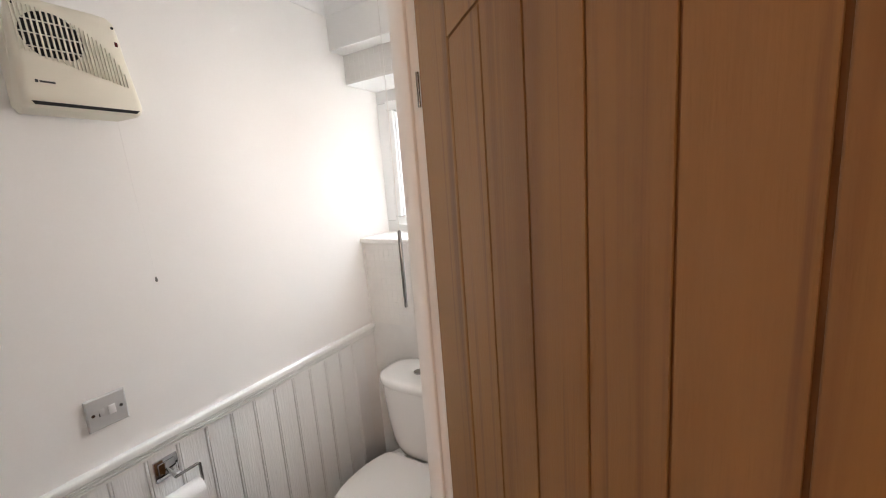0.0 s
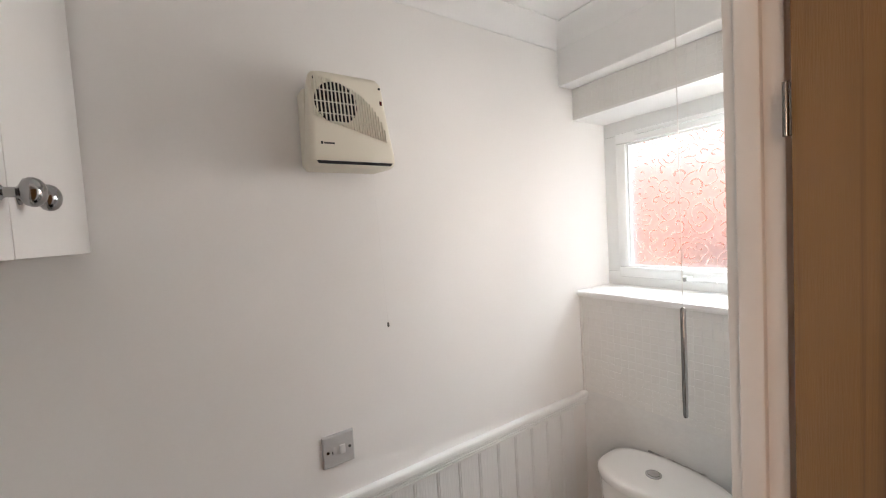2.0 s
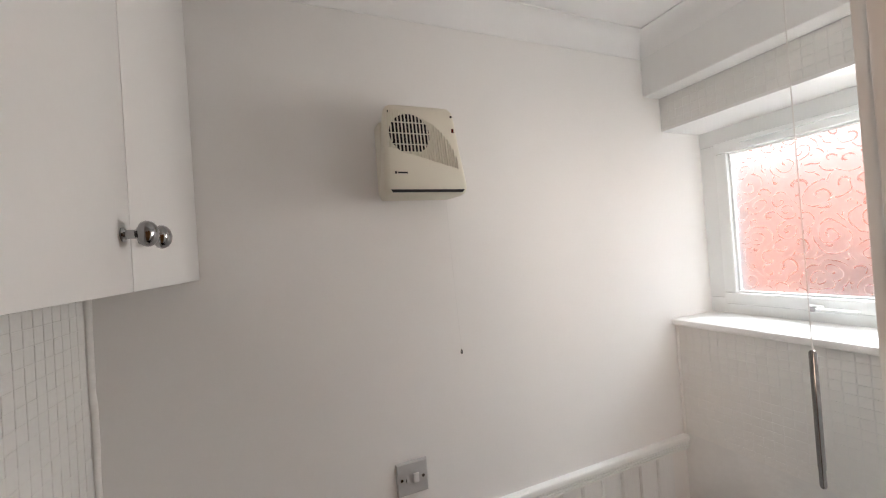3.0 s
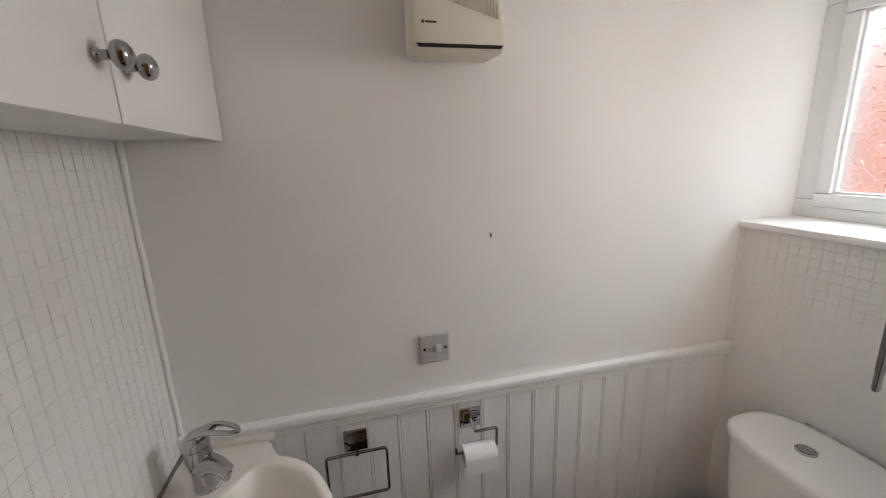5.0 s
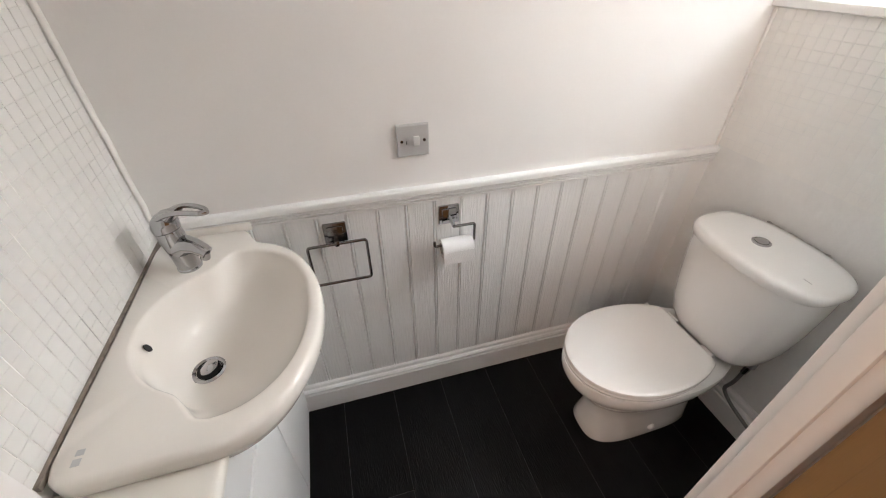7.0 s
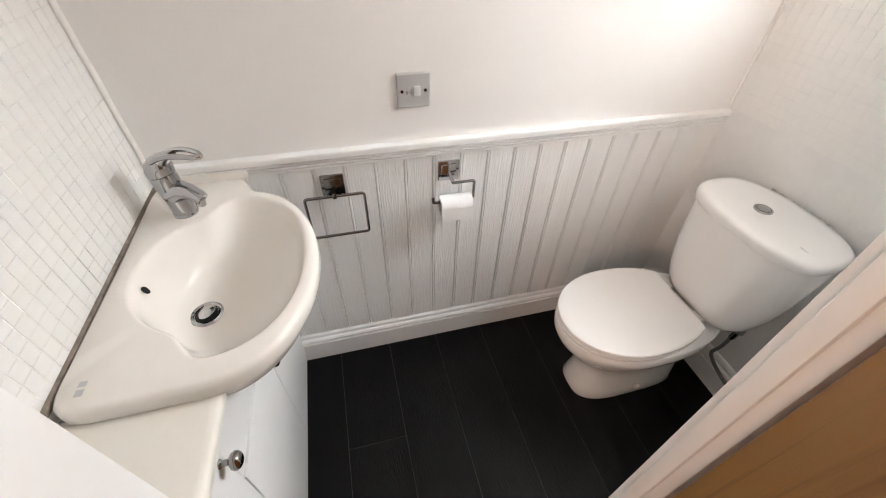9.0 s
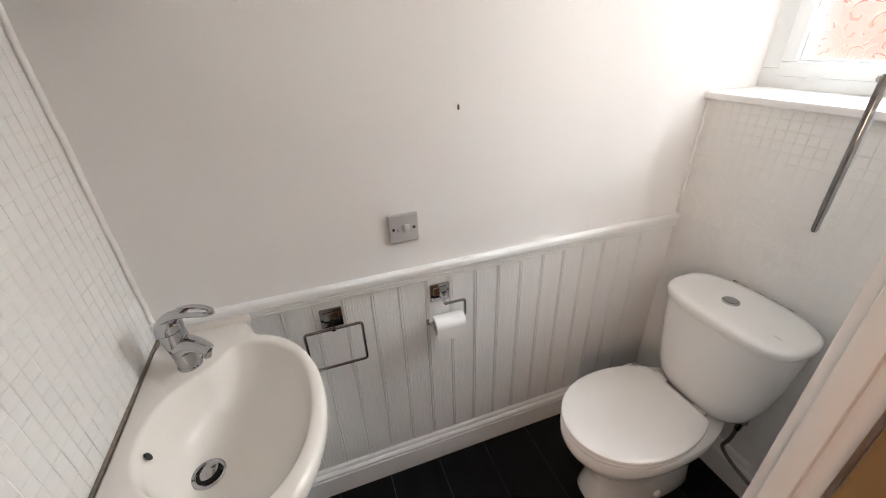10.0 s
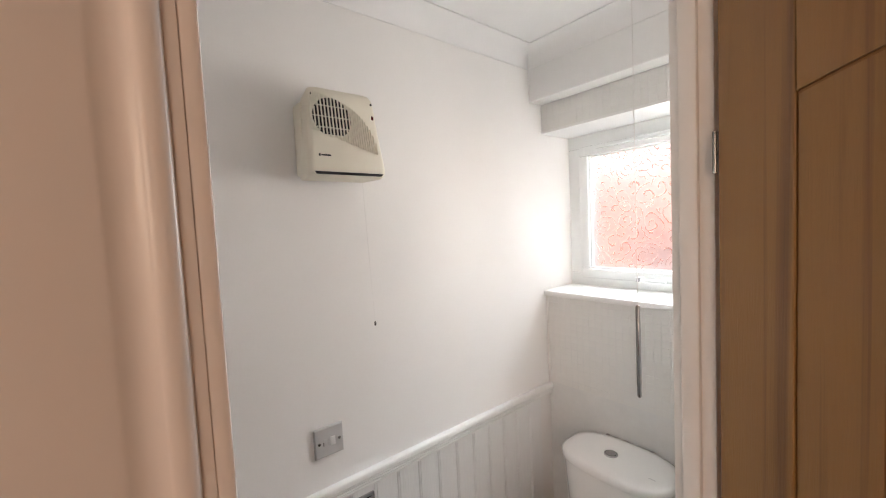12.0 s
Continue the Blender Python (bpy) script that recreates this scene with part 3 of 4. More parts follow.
def basin():
    c = tagged(empty("wash_basin", (-0.86, -0.1, 0.80)), "cream white semi-recessed ceramic corner basin", "basin")
    N = 128
    cx, cy = -0.872, -0.085
    ex, ey, ea, eb = -0.860, -0.062, 0.267, 0.177

    def outer(t):
        """The slab's outline: a bulging front, square ends at the wall."""
        u, v = math.cos(t), math.sin(t)
        lo, hi = 0.0, 0.6
        def inside(r):
            x, y = cx + r * u, cy + r * v
            if y < YS + 0.008 or x < XW + 0.014:
                return False
            if y <= -0.050 and x < -1.10:
                return True
            if y <= ey:
                return -1.127 <= x <= -0.593 or x < -1.10
            return ((x - ex) / ea) ** 2 + ((y - ey) / eb) ** 2 <= 1
        for _ in range(40):
            m = (lo + hi) / 2
            lo, hi = (m, hi) if inside(m) else (lo, m)
        return lo
    angs = [2 * math.pi * k / N for k in range(N)]
    R = [outer(t) for t in angs]
    for _ in range(2):
        R = [(R[k - 1] + 2 * R[k] + R[(k + 1) % N]) / 4 for k in range(N)]
    def ring_o(d, z):
        return [Vector((cx + (r - d) * math.cos(t), cy + (r - d) * math.sin(t), z)) for r, t in zip(R, angs)]
    def ring_i(s, z, px=-0.868, py=-0.075):
        out = []
        for t in angs:
            u, v = math.cos(t), math.sin(t)
            plain = (abs(u / 0.222) ** 2.2 + abs(v / 0.163) ** 2.2) ** (-1 / 2.2)
            deg = math.degrees(math.asin(max(-1, min(1, -v))))
            # the back narrows to a lobe round the overflow, with a shoulder at either side
            lobe = 0.156 + 0.012 * u * u + 0.052 * math.exp(-(deg / 11.5) ** 2)
            w = max(0.0, min(1.0, (s - 0.55) / 0.42))
            r = plain if v > 0 else plain + (lobe - plain) * w
            out.append(Vector((px + s * r * u, py + s * r * v, z)))
        return out
    rings = [ring_o(0.012, 0.818), ring_o(0.003, 0.822), ring_o(0.0, 0.830), ring_o(0.0, 0.850), ring_o(0.003, 0.858), ring_o(0.010, RIM)]
    rings += [ring_i(1.035, RIM), ring_i(1.01, RIM - 0.001), ring_i(0.985, RIM - 0.006)]
    for k in range(1, 19):
        f = 0.985 - 0.865 * k / 18
        deep = 0.006 + 0.124 * (1 - f ** 2.3) ** 0.85
        rings.append(ring_i(f, RIM - deep, -0.868 + 0.016 * (1 - f), -0.075 - 0.072 * (1 - f) ** 1.2))
    top = loft(rings, cap=(False, True))
    ob = part("bowl", top, BASINM, c)
    ob.location = -c.location
    under = []
    for z, f in ((0.819, 0.97), (0.79, 0.93), (0.75, 0.84), (0.71, 0.72), (0.68, 0.58), (0.665, 0.40), (0.66, 0.2)):
        under.append([Vector((ex + ea * f * math.cos(t), -0.085 + (eb + 0.02) * f * math.sin(t) * (1 if math.sin(t) > 0 else 0.8), z)) for t in angs])
    ob = part("underside", loft(under, cap=(False, True)), BASINM, c)
    ob.location = -c.location
    dx, dy, dz = -0.853, -0.141, RIM - 0.1325
    dr = part("drain_ring", lathe([(0.0, 0), (0.033, 0.0), (0.034, 0.003), (0.030, 0.006), (0.025, 0.004), (0.024, 0.001), (0.0, 0.001)], Matrix.Translation((dx, dy, dz + 0.004)), 32), CHROME, c)
    dr.location = -c.location
    w = part("drain_well", lathe([(0.0, 0), (0.0235, 0), (0.0235, 0.001), (0.0, 0.001)], Matrix.Translation((dx, dy, dz + 0.0055)), 24), DARK, dr)
    part("pop_up_plug", lathe([(0.0, 0), (0.018, 0), (0.020, 0.003), (0.016, 0.006), (0.0, 0.0085)], Matrix.Translation((dx - 0.003, dy + 0.002, dz + 0.009)) @ Matrix.Rotation(radians(14), 4, "X"), 28), CHROME, dr)
    m = Matrix.Translation((-0.857, -0.2190, 0.829)) @ Matrix.Rotation(radians(-66), 4, "X") @ Matrix.Diagonal((0.8, 1.25, 1, 1))
    ov = part("overflow_hole", lathe([(0, 0.0), (0.0075, 0.0), (0.0075, 0.0025), (0.0, 0.0025)], m, 20), DARK, c, "dark overflow hole")
    ov.location = -c.location
    for a in ((-0.630, -0.619), (-0.644, -0.635)):
        mk = part("maker_mark", box(a[0], a[1], -0.237, -0.226, RIM + 0.0002, RIM + 0.0008), STEEL, c, "small grey printed mark", smooth=False)
        mk.location = -c.location
    return c


def tap():
    bx, by, bz = -1.060, -0.172, RIM
    c = tagged(empty("mixer_tap", (bx, by, bz)), "chrome single-lever mixer tap on the basin corner", "tap")
    c.rotation_euler = (0, 0, radians(62))     # local x is the way the spout points
    def sect(cx, cz, r, lean, sy=1.0, n=24):
        m = Matrix.Translation((cx, 0, cz)) @ Matrix.Rotation(radians(lean), 4, "Y")
        return [m @ Vector((r * math.cos(2 * math.pi * k / n), sy * r * math.sin(2 * math.pi * k / n), 0)) for k in range(n)]
    part("base_ring", lathe([(0.0, 0), (0.026, 0), (0.0265, 0.004), (0.024, 0.007), (0.0, 0.007)]), CHROME, c)
    part("body", loft([sect(0, 0.005, 0.0245, 0), sect(-0.002, 0.03, 0.0245, -4), sect(-0.006, 0.06, 0.0255, -6), sect(-0.010, 0.085, 0.027, -8), sect(-0.011, 0.100, 0.026, -8)]), CHROME, c)
    sp = [(0.000, 0.058, 0.026, 60), (0.022, 0.066, 0.020, 78), (0.042, 0.063, 0.0165, 100), (0.058, 0.055, 0.0145, 116), (0.066, 0.049, 0.0135, 122)]
    spout = part("spout", loft([sect(x, z, r, a, 1.1) for x, z, r, a in sp]), CHROME, c)
    part("aerator", rod((0.060, 0, 0.052), (0.054, 0, 0.034), 0.0105), CHROME, spout)
    part("cap", loft([sect(-0.011, 0.102, 0.0275, -8), sect(-0.011, 0.114, 0.0285, -8), sect(-0.008, 0.130, 0.026, -6), sect(-0.004, 0.140, 0.017, -4), sect(-0.002, 0.143, 0.005, 0)]), CHROME, c)
    # lever: two arms that meet in a rounded tip, open between them
    for s in (-1, 1):
        pts = [(-0.012, s * 0.017, 0.132), (0.015, s * 0.017, 0.148), (0.045, s * 0.016, 0.158), (0.075, s * 0.014, 0.161), (0.100, s * 0.009, 0.160), (0.109, 0, 0.159)]
        part("lever_arm", tube(rounded(pts, 0.02), 0.0055, 10), CHROME, c)
    part("lever_root", loft([sect(0.004, 0.134, 0.017, 62, 1.0), sect(0.022, 0.146, 0.011, 66, 1.6), sect(0.040, 0.154, 0.005, 70, 3.0)]), CHROME, c)
    return c


def towel_ring():
    cy_, cz = 0.153, 0.804
    c = tagged(empty("towel_ring", (PX, cy_, cz)), "square dark chrome towel ring fixed to the panelling", "towel ring")
    part("plate", box(0, 0.009, -0.032, 0.032, -0.032, 0.032), DULLCHROME, c, bevel=0.003)
    part("inner_plate", box(0.009, 0.014, -0.023, 0.023, -0.023, 0.023), DULLCHROME, c, bevel=0.003)
    part("clamp", box(0.014, 0.034, -0.006, 0.006, -0.030, -0.012), DULLCHROME, c, bevel=0.002)
    x, w, h = 0.030, 0.082, 0.140
    pts = rounded([(x, 0, -0.022), (x, -w, -0.022), (x, -w, -0.022 - h), (x, w, -0.022 - h), (x, w, -0.022), (x, 0, -0.022)], 0.009)
    part("ring", tube(pts, 0.0042, 10), DULLCHROME, c)
    return c


def roll_holder():
    c = tagged(empty("toilet_roll_holder", (PX, 0.489, 0.806)), "square chrome toilet roll holder on the panelling", "roll holder")
    part("plate", box(0, 0.009, -0.032, 0.032, -0.032, 0.032), CHROME, c, bevel=0.003)
    part("inner_plate", box(0.009, 0.015, -0.023, 0.023, -0.023, 0.023), CHROME, c, bevel=0.003)
    part("post", rod((0.012, 0, 0), (0.046, 0.004, -0.018), 0.0055), CHROME, c)
    pts = rounded([(0.045, 0.002, -0.020), (0.045, 0.070, -0.020), (0.045, 0.070, -0.083), (0.045, -0.056, -0.083), (0.045, -0.056, -0.066)], 0.008)
    part("arm", tube(pts, 0.0042, 10), DULLCHROME, c)
    return c


def toilet_roll():
    x, z, y0, y1 = PX + 0.045, 0.723 - 0.0125, 0.454, 0.552
    c = tagged(empty("toilet_roll", (x, y0, z)), "nearly used-up roll of white toilet paper", "toilet roll")
    m = Matrix.Rotation(radians(-90), 4, "X")
    L = y1 - y0
    def ring(r0, r1):
        return loft([[m @ Vector((r * math.cos(2 * math.pi * k / 32), r * math.sin(2 * math.pi * k / 32), h)) for k in range(32)] for r, h in ((r0, 0), (r1, 0), (r1, L), (r0, L), (r0, 0))], cap=(False, False))
    part("core", ring(0.0165, 0.0180), CARD, c, "grey cardboard core")
    part("paper", ring(0.0181, 0.0310), PAPER, c)
    part("loose_sheet", box(0.0298, 0.0309, 0.0005, L - 0.0005, -0.043, 0.004), PAPER, c, smooth=False)
    return c


def spur_switch():
    c = tagged(empty("fused_spur_switch", (XW, 0.393, 1.044)), "satin grey fused spur plate with white rocker switch", "switch")
    o = 0.043
    part("plate", loft([[(x, s * a, t * a) for s, t in ((-1, -1), (1, -1), (1, 1), (-1, 1))] for x, a in ((0, o), (0.006, o), (0.009, o - 0.003))]), STEEL, c, bevel=0.0012)
    part("rocker", box(0.009, 0.0140, 0.001, 0.017, -0.0125, 0.0125), SWITCH, c, bevel=0.002)
    part("fuse_carrier", box(0.009, 0.0096, -0.019, -0.006, -0.010, 0.010), STEEL, c, bevel=0.001)
    part("fuse_slot", box(0.0096, 0.0101, -0.0185, -0.0165, -0.008, 0.001), DARK, c, smooth=False)
    for y in (-0.030, 0.030):
        s = part("screw", rod((0.009, y, 0), (0.0105, y, 0), 0.004), DULLCHROME, c)
        part("slot", box(0.0105, 0.0109, y - 0.003, y + 0.003, -0.0006, 0.0006), DARK, s, smooth=False)
    return c


def heater():
    y0, y1, zb = 0.338, 0.560, 1.788
    c = tagged(empty("wall_fan_heater", (XW, (y0 + y1) / 2, zb)), "cream plastic wall fan heater with round grille", "heater")
    hw = (y1 - y0) / 2
    H = 0.232
    def zt(y):
        """Height of the arched top at y."""
        return H - 0.018 * (y / hw) ** 2 - (0.010 if y < 0 else 0.0) * abs(y / hw) ** 3
    part("back_box", box(0.0, 0.055, -hw + 0.016, hw - 0.014, 0.012, H - 0.030), HEATER, c, bevel=0.008)
    # front shell: rounded sections from the foot to the top
    secs = []
    for z, x, w in ((0.000, 0.122, hw - 0.009), (0.004, 0.132, hw - 0.005), (0.014, 0.137, hw - 0.002), (0.030, 0.138, hw - 0.003), (0.075, 0.131, hw - 0.007), (0.130, 0.123, hw - 0.012), (0.190, 0.116, hw - 0.016), (0.215, 0.1125, hw - 0.019), (0.226, 0.106, hw - 0.026), (0.232, 0.094, hw - 0.038), (0.235, 0.070, hw - 0.052)):
        r = 0.014
        p = [(0.030, -w + 0.012), (x - r, -w)] + [(x - r + r * math.sin(a), -w + r - r * math.cos(a)) for a in (0.5, 1.05)] + [(x, -w + r), (x, w - r)] + [(x - r + r * math.cos(a), w - r + r * math.sin(a)) for a in (0.5, 1.05)] + [(x - r, w), (0.030, w - 0.012)]
        secs.append([(a, b, z) for a, b in p])
    part("shell", loft(secs), HEATER, c)
    fx = lambda z: 0.138 - (z - 0.030) * 0.150 if z < 0.13 else 0.123 - (z - 0.130) * 0.117
    # outlet slot at the foot
    part("outlet", prism([(-hw + 0.016, 0.0110), (hw - 0.013, 0.0110), (hw - 0.019, 0.0045), (-hw + 0.022, 0.0045)], 0.060, 0.1376, "x"), DARK, c, "dark air outlet slot", smooth=False)
    # fan opening behind the bars
    fy, fz, fr = -0.034, 0.151, 0.0520
    m = Matrix.Translation((fx(fz) - 0.0012, fy, fz)) @ Matrix.Rotation(radians(90 - 7), 4, "Y")
    part("fan_opening", lathe([(0, 0), (fr, 0), (fr, 0.0016), (0, 0.0016)], m, 40), DARK, c, "dark round fan opening", smooth=False)

    def rib(y, lo, hi, w):
        bm = loft([[(xx - 0.002, y - 1.4 * w, z), (xx + 0.0036, y - w, z), (xx + 0.0036, y + w, z), (xx - 0.002, y + 1.4 * w, z)] for z, xx in ((z, fx(z)) for z in (lo, (lo + hi) / 2, hi))])
        part("grille_bar", bm, HEATER, c, smooth=False)
    # fine ribs under the arc, broken by the fan opening, which has wider-set bars
    for k in range(27):
        y = -0.089 + 0.0067 * k
        t = (y + 0.089) / 0.178
        hi = 0.064 + 0.146 * math.sqrt(max(0.0, 1 - t ** 2.3))
        lo = 0.116 - 0.053 * t
        if abs(y - fy) < fr:
            half = math.sqrt(fr ** 2 - (y - fy) ** 2)
            spans = ((lo, fz - half), (fz + half, hi))
        else:
            spans = ((lo, hi),)
        for a, b in spans:
            if b - a > 0.003:
                rib(y, a, b, 0.0011)
    for k in range(-5, 6):
        y = fy + 0.0093 * k
        half = math.sqrt(fr ** 2 - (y - fy) ** 2)
        if half > 0.004:
            rib(y, fz - half, fz + half, 0.0013)
    for dz in (-0.027, 0.001, 0.029):
        half = math.sqrt(fr ** 2 - dz ** 2)
        z = fz + dz
        part("grille_crossbar", box(fx(z) - 0.001, fx(z) + 0.0028, fy - half, fy + half, z - 0.0010, z + 0.0010), HEATER, c, smooth=False)
    part("indicator", box(fx(0.165) - 0.001, fx(0.165) + 0.0012, 0.080, 0.0865, 0.160, 0.171), REDLED, c, "dark red indicator lens", bevel=0.001)
    for yy, zz in ((-0.083, 0.207), (0.083, 0.203)):
        part("screw_hole", rod((fx(zz) - 0.001, yy, zz), (fx(zz) + 0.0012, yy, zz), 0.003, n=12), DARK, c)
    part("maker_mark", box(fx(0.052) - 0.0005, fx(0.052) + 0.0006, -0.082, -0.077, 0.049, 0.055), BLACKINK, c, smooth=False)
    part("maker_mark", box(fx(0.052) - 0.0005, fx(0.052) + 0.0006, -0.075, -0.050, 0.050, 0.054), BLACKINK, c, smooth=False)
    return c


def heater_cord():
    c = tagged(empty("heater_pull_cord", (XW + 0.02, 0.543, 1.79)), "thin white pull cord hanging from the heater", "pull cord")
    part("cord", tube([(0, 0, 0), (0.0, 0.006, -0.2), (-0.004, 0.017, -0.425)], 0.0004, 6), CORD, c)
    part("toggle", lathe([(0.0015, 0), (0.003, -0.004), (0.0034, -0.011), (0.002, -0.014), (0, -0.0145)], Matrix.Translation((-0.004, 0.017, -0.425)), 12), DULLCHROME, c, "small grey toggle")
    return c


def light_cord():
    c = tagged(empty("light_pull_cord", (-0.503, 0.806, ZC)), "ceiling light cord with slim metal handle", "pull cord")
    part("cord", tube([(0, 0, 0), (0, 0, -0.915)], 0.0009, 6), CORD, c)
    h = part("handle", lathe([(0.0, -0.910), (0.003, -0.911), (0.0048, -0.914), (0.0048, -1.080), (0.0042, -1.083), (0.0042, -1.106), (0.003, -1.109), (0.0, -1.110)], n=16), DULLCHROME, c, "slim dull metal handle")
    part("ceiling_switch", lathe([(0.0, 0.0), (0.040, 0.0), (0.040, -0.012), (0.030, -0.024), (0.008, -0.034), (0.0, -0.034)], n=28), SWITCH, c)
    return c


def toilet():
    c = tagged(empty("toilet", (-0.835, 1.05, 0)), "white close-coupled toilet with closed lid", "toilet")
    N = 72
    def p(name, bm, m, label="", parent=None, bevel=0.0, smooth=True):
        ob = part(name, bm, m, parent or c, label, bevel=bevel, smooth=smooth)
        if not parent:
            ob.location = -c.location
        return ob
    X = -0.838
    def oval(z, a, yf, yb, e=2.15, eb=2.6, x=X, cut=9.0):
        """A D-shaped ring from the front yf to the back yb."""
        ym = yf + (yb - yf) * 0.46
        out = []
        for k in range(N):
            t = 2 * math.pi * k / N
            u, v = math.cos(t), math.sin(t)
            ex = e if v < 0 else eb
            px = math.copysign(abs(u) ** (2 / ex), u) * a
            py = math.copysign(abs(v) ** (2 / ex), v) * ((ym - yf) if v < 0 else (yb - ym))
            out.append(Vector((x + px, min(ym + py, cut), z)))
        return out
    bowl = [oval(0.0, 0.098, 0.905, 1.33, 3.0, 4), oval(0.012, 0.101, 0.900, 1.335, 3.0, 4), oval(0.05, 0.096, 0.905, 1.33, 2.8, 4), oval(0.12, 0.090, 0.912, 1.325, 2.5, 4), oval(0.18, 0.096, 0.900, 1.32, 2.3, 4), oval(0.24, 0.122, 0.862, 1.32, 2.2, 4), oval(0.30, 0.153, 0.815, 1.345, 2.1, 2.5), oval(0.335, 0.168, 0.790, 1.345, 2.1, 2.5), oval(0.362, 0.1755, 0.7785, 1.345, 2.1, 2.5), oval(0.388, 0.1765, 0.7770, 1.345, 2.1, 2.5), oval(0.395, 0.1745, 0.7795, 1.345, 2.1, 2.5), oval(0.398, 0.169, 0.786, 1.340, 2.1, 2.5)]
    p("pan", loft(bowl), CERAMIC)
    def cover(z, d):
        """A seat outline, drawn in by d, cut straight at the hinges."""
        return oval(z, 0.1755 - d, 0.7765 + d, 1.275 - d, 2.05, 2.15, cut=1.207 - d)
    p("seat", loft([cover(0.399, 0.011), cover(0.402, 0.010), cover(0.4030, 0.003), cover(0.409, 0.002), cover(0.4125, 0.006), cover(0.4125, 0.012)]), PLASTIC)
    p("lid", loft([cover(0.4127, 0.014), cover(0.4165, 0.012), cover(0.4172, 0.004), cover(0.4185, 0.001), cover(0.4300, 0.0), cover(0.4330, 0.0015), cover(0.4345, 0.005), cover(0.4350, 0.014), cover(0.4353, 0.09)]), PLASTIC)
    for dx in (-0.075, 0.075):
        p("hinge", rod((X + dx - 0.022, 1.222, 0.415), (X + dx + 0.022, 1.222, 0.415), 0.011), PLASTIC)
    p("floor_bolt_cap", lathe([(0.014, 0), (0.015, 0.004), (0.010, 0.011), (0, 0.013)], Matrix.Translation((X + 0.097, 1.13, 0.05)) @ Matrix.Rotation(radians(90), 4, "Y"), 16), PLASTIC)
    # cistern
    CX, CY = -0.8175, 1.316

    def tank(z, a, b, e=3.0):
        return superellipse(CX, CY, a, b, z, e, 88, 2.7)
    body = [tank(0.400, 0.085, 0.055), tank(0.404, 0.112, 0.075), tank(0.420, 0.136, 0.090), tank(0.45, 0.155, 0.100), tank(0.50, 0.169, 0.107), tank(0.58, 0.181, 0.112), tank(0.68, 0.190, 0.116), tank(0.738, 0.193, 0.118)]
    p("cistern", loft(body), CERAMIC)
    ld = [tank(0.7385, 0.192, 0.117), tank(0.740, 0.198, 0.123), tank(0.748, 0.202, 0.126), tank(0.762, 0.202, 0.126), tank(0.770, 0.199, 0.123), tank(0.775, 0.191, 0.115), tank(0.777, 0.170, 0.095), tank(0.778, 0.10, 0.05)]
    p("cistern_lid", loft(ld), CERAMIC)
    b = p("flush_button", lathe([(0.0, 0), (0.0245, 0), (0.0245, 0.003), (0.022, 0.005), (0.019, 0.005), (0.0185, 0.0035), (0.0, 0.0035)], Matrix.Translation((-0.840, 1.308, 0.7775)), 32), CHROME, "round chrome flush button")
    part("button_half", lathe([(0, 0), (0.0175, 0), (0.0175, 0.002), (0.015, 0.0028), (0, 0.003)], Matrix.Translation((-0.840, 1.308, 0.781)), 28), CHROME, b)
    p("maker_mark", box(-0.690, -0.668, 1.268, 1.2715, 0.7764, 0.7778), STEEL, "tiny grey printed mark", smooth=False)
    return c


def water_hose():
    c = tagged(empty("water_supply_hose", (-0.70, 1.40, 0.0)), "grey flexible hose from the cistern to the wall pipe", "hose")
    def p(name, bm, m, label=""):
        ob = part(name, bm, m, c, label)
        ob.location = -c.location
        return ob
    p("cistern_nut", rod((-0.705, 1.365, 0.405), (-0.705, 1.365, 0.365), 0.017, n=8), RUBBER)
    p("valve", rod((-0.705, 1.365, 0.365), (-0.712, 1.372, 0.320), 0.010), DULLCHROME, "dull metal isolating valve")
    pts = rounded([(-0.712, 1.372, 0.325), (-0.722, 1.385, 0.24), (-0.745, 1.400, 0.17), (-0.70, 1.405, 0.135), (-0.62, 1.408, 0.11), (-0.53, 1.410, 0.09), (-0.45, 1.412, 0.085), (-0.388, 1.412, 0.085)], 0.05)
    p("hose", tube(pts, 0.0065, 10), RUBBER)
    return c


for build in (wall_cabinet, vanity, worktop, basin, tap, towel_ring, roll_holder, toilet_roll, spur_switch, heater, heater_cord, light_cord, toilet, water_hose):
    build()

# dark and white sealant along the basin's back
setting(obj("sealant_line", box(XW + 0.014, -0.602, YS + 0.002, YS + 0.0085, 0.850, RIM - 0.001), SEAL), "dirty dark sealant line behind the basin", "sealant")
setting(obj("basin_ledge", box(PX + 0.001, PX + 0.012, YS + 0.02, -0.050, RIM - 0.006, RIM + 0.020), BASINM, smooth=True, bevel=0.004), "white ledge strip behind the basin", "ledge")

random.seed(9)
pts = [(-0.93 + 0.19 * k / 24, 1.4455 + random.uniform(-0.001, 0.001), 0.7655 + random.uniform(-0.001, 0.002)) for k in range(25)]
setting(obj("sealant_line", tube(pts, 0.0038, 8), STAINSEAL, smooth=True), "mould-specked sealant line behind the cistern lid", "sealant")

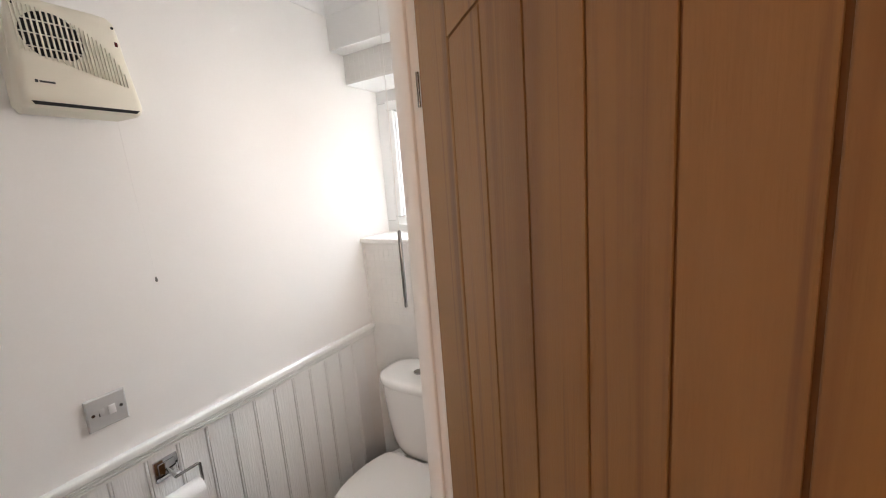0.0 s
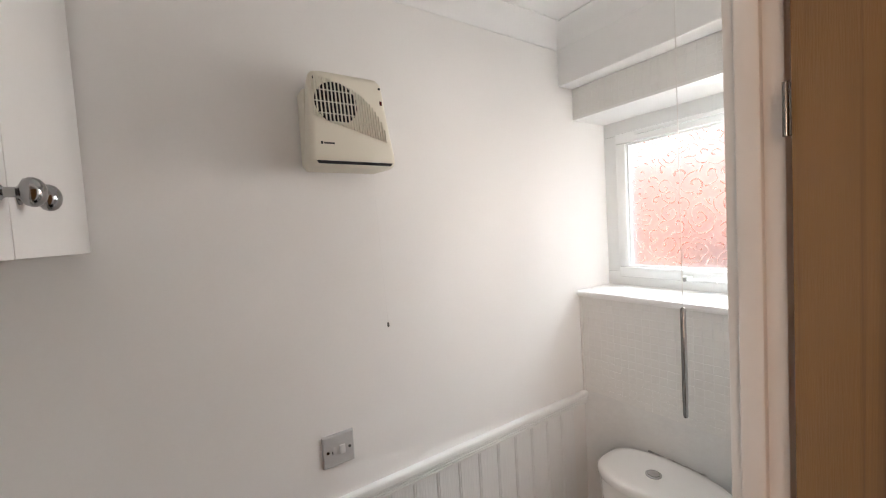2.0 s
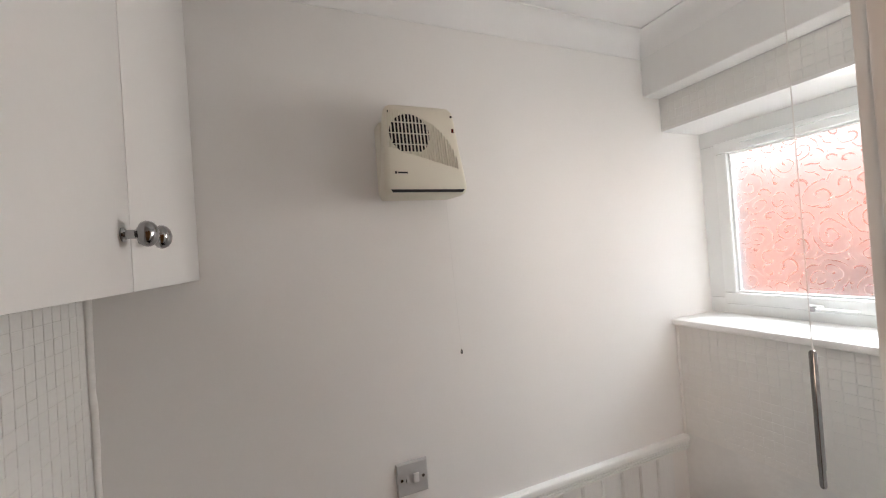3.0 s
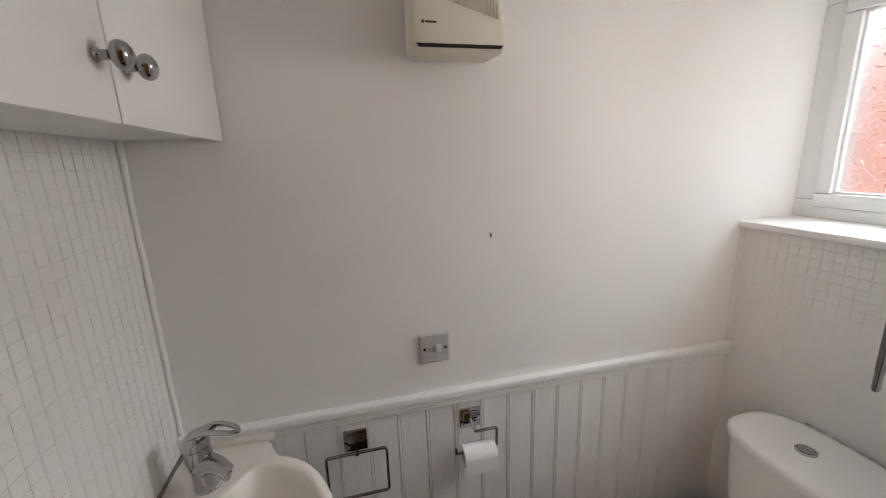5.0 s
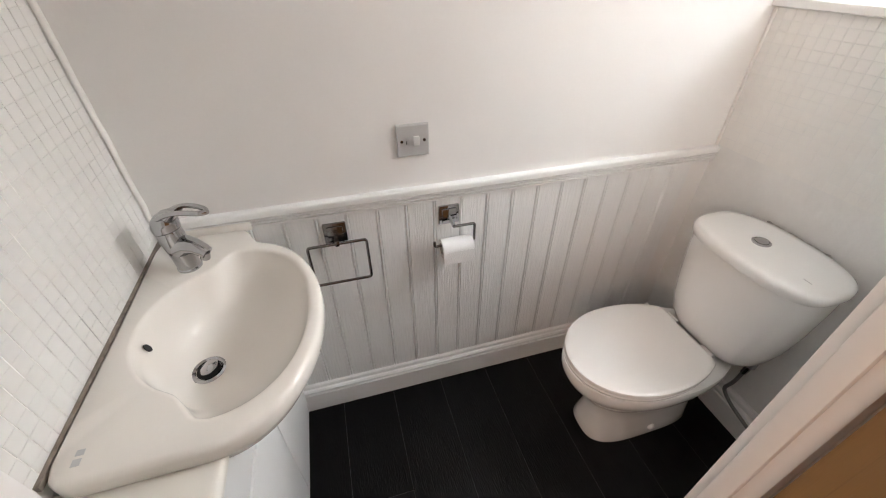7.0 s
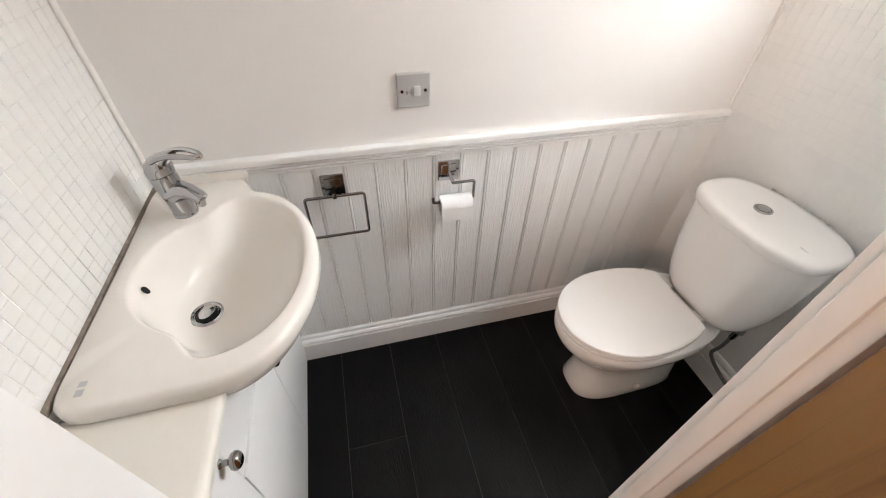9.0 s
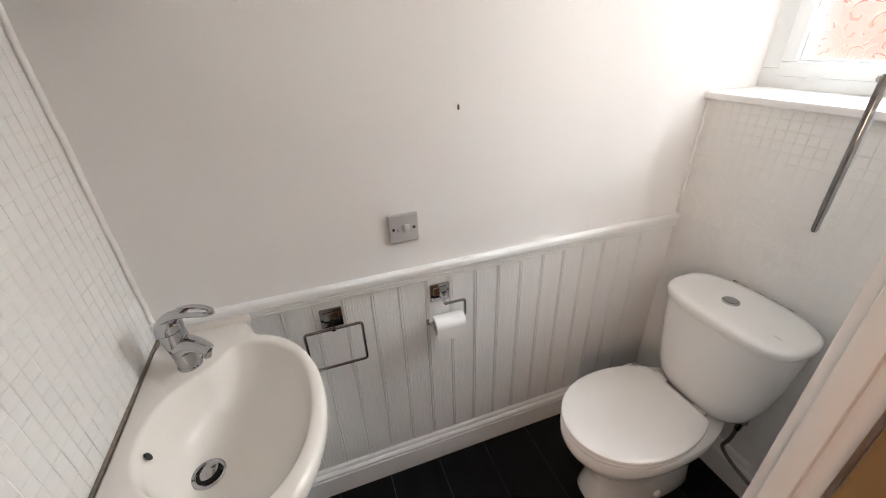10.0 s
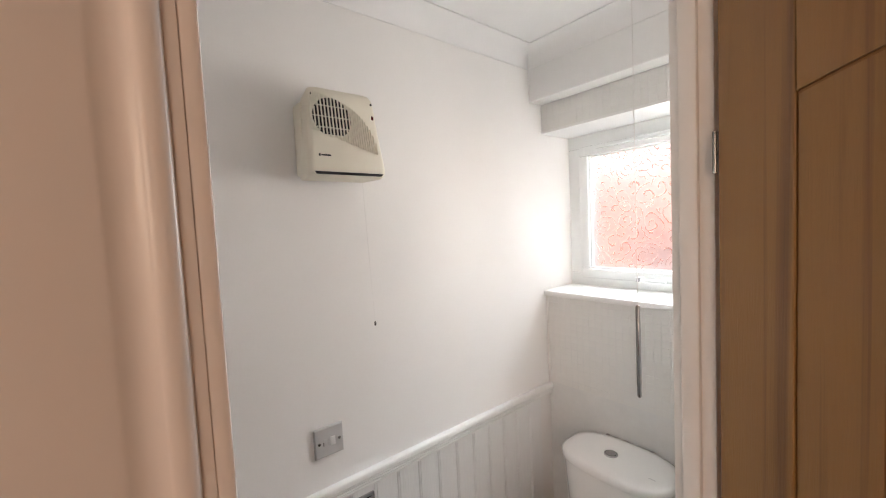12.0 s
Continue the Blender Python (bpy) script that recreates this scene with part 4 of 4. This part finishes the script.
# ---- floor planks ----
random.seed(11)
pw, rows_y = 0.2, [-0.348 + 0.2 * k for k in range(11)]
for i, y in enumerate(rows_y):
    cut = {2: -0.793}.get(i, -0.345 + 0.02 * random.random())
    for a, b in ((XW + 0.002, cut), (cut, XH + 0.04)):
        if b - a < 0.03 or y + pw < YS or y > YN:
            continue
        y0, y1 = max(y, YS), min(y + pw, YN)
        bm = bmesh.new()
        w, l = (y1 - y0) / 2 - 0.0006, (b - a) / 2 - 0.0006
        loft([[(-l, -w, -0.004), (l, -w, -0.004), (l, w, -0.004), (-l, w, -0.004)], [(-l, -w, -0.0005), (l, -w, -0.0005), (l, w, -0.0005), (-l, w, -0.0005)], [(-l + 0.0006, -w + 0.0006, 0), (l - 0.0006, -w + 0.0006, 0), (l - 0.0006, w - 0.0006, 0), (-l + 0.0006, w - 0.0006, 0)]], bm)
        ob = part("plank", bm, FLOORM, floor, smooth=False)
        ob.location = ((a + b) / 2, (y0 + y1) / 2, 0)

# ---- mosaic tiles ----
TP = 0.0287
half = 0.01395


def tile_mesh(name, seed, axis, proud):
    """One hand-set tile, its face proud of the wall; axis +1 faces +y, -1 faces -y."""
    rnd = random.Random(seed)
    bm = bmesh.new()
    # painted over more than once: the upright joints of the south wall stay open in places, the level ones are nearly filled
    hx = half + (rnd.uniform(-0.0009, 0.0002) if axis > 0 else rnd.uniform(-0.0007, 0.0001))
    hz = half + (rnd.uniform(0.0, 0.0003) if axis > 0 else rnd.uniform(-0.0007, 0.0001))
    bx, bz = hx - 0.0012, hz - 0.0009
    q = proud * rnd.uniform(0.75, 1.25)
    tilt = [q * rnd.uniform(0.88, 1.12) for _ in range(4)]
    cs = ((-1, -1), (1, -1), (1, 1), (-1, 1))
    loft([[(sx * hx, 0, sz * hz) for sx, sz in cs], [(sx * hx, axis * q * 0.6, sz * hz) for sx, sz in cs], [(sx * bx, axis * t, sz * bz) for (sx, sz), t in zip(cs, tilt)]], bm, cap=(False, True))
    bmesh.ops.recalc_face_normals(bm, faces=bm.faces[:])
    if axis < 0 and bm.faces[-1].normal.y > 0 or axis > 0 and bm.faces[-1].normal.y < 0:
        bmesh.ops.reverse_faces(bm, faces=bm.faces[:])
    me = bpy.data.meshes.new(name)
    bm.to_mesh(me)
    bm.free()
    me.materials.append(TILEM)
    return me


def tile_field(parent, y, axis, x0, x1, spans, near, proud):
    """Tiles over the wall; those in the near stretch are pieces, the rest one sheet."""
    meshes = [tile_mesh("tile", s, axis, proud) for s in range(8)]
    rnd = random.Random(5 + axis)
    verts, faces, count = [], [], 0
    for z0, z1 in spans:
        nz = int((z1 - z0) / TP + 0.01)
        for j in range(nz):
            z = z1 - TP * (j + 0.5)
            for i in range(int((x1 - x0) / TP)):
                x = x0 + TP * (i + 0.5)
                me = rnd.choice(meshes)
                px, pz = x + rnd.uniform(-0.00018, 0.00018), z + rnd.uniform(-0.00018, 0.00018)
                if near(x, z) and count < 300:
                    ob = new("tile", me)
                    ob.parent = parent
                    ob.location = (px, y, pz)
                    count += 1
                else:
                    k = len(verts)
                    verts += [(v.co.x + px, v.co.y + y, v.co.z + pz) for v in me.vertices]
                    faces += [[k + v for v in f.vertices] for f in me.polygons]
    me = bpy.data.meshes.new("tile_sheet")
    me.from_pydata(verts, [], faces)
    me.materials.append(TILEM)
    ob = new("tile_sheet", me)
    ob.parent = parent
    return tagged(ob, "white painted mosaic tiles", kind="stuff")


wall_south = bpy.data.objects["wall_south"]
tile_field(wall_south, YS, 1, -1.2255, XE, ((0.60, 1.6523),), lambda x, z: 0.88 < z < 1.24 and x < -0.55, 0.0014)
# on the window wall the relief fades downwards under ever thicker paint
tile_field(wall_north, YN, -1, XW + 0.004, XE, ((1.312 - 4 * TP, 1.312), (2.046, 2.161)), lambda x, z: True, 0.0014)
for top, rows_down, proud in ((4, 3, 0.0011), (7, 3, 0.0008), (10, 2, 0.0005), (12, 2, 0.0003)):
    tile_field(wall_north, YN, -1, XW + 0.004, XE, ((1.312 - (top + rows_down) * TP, 1.312 - top * TP),), lambda x, z: z > 1.11 and x < -0.65, proud)
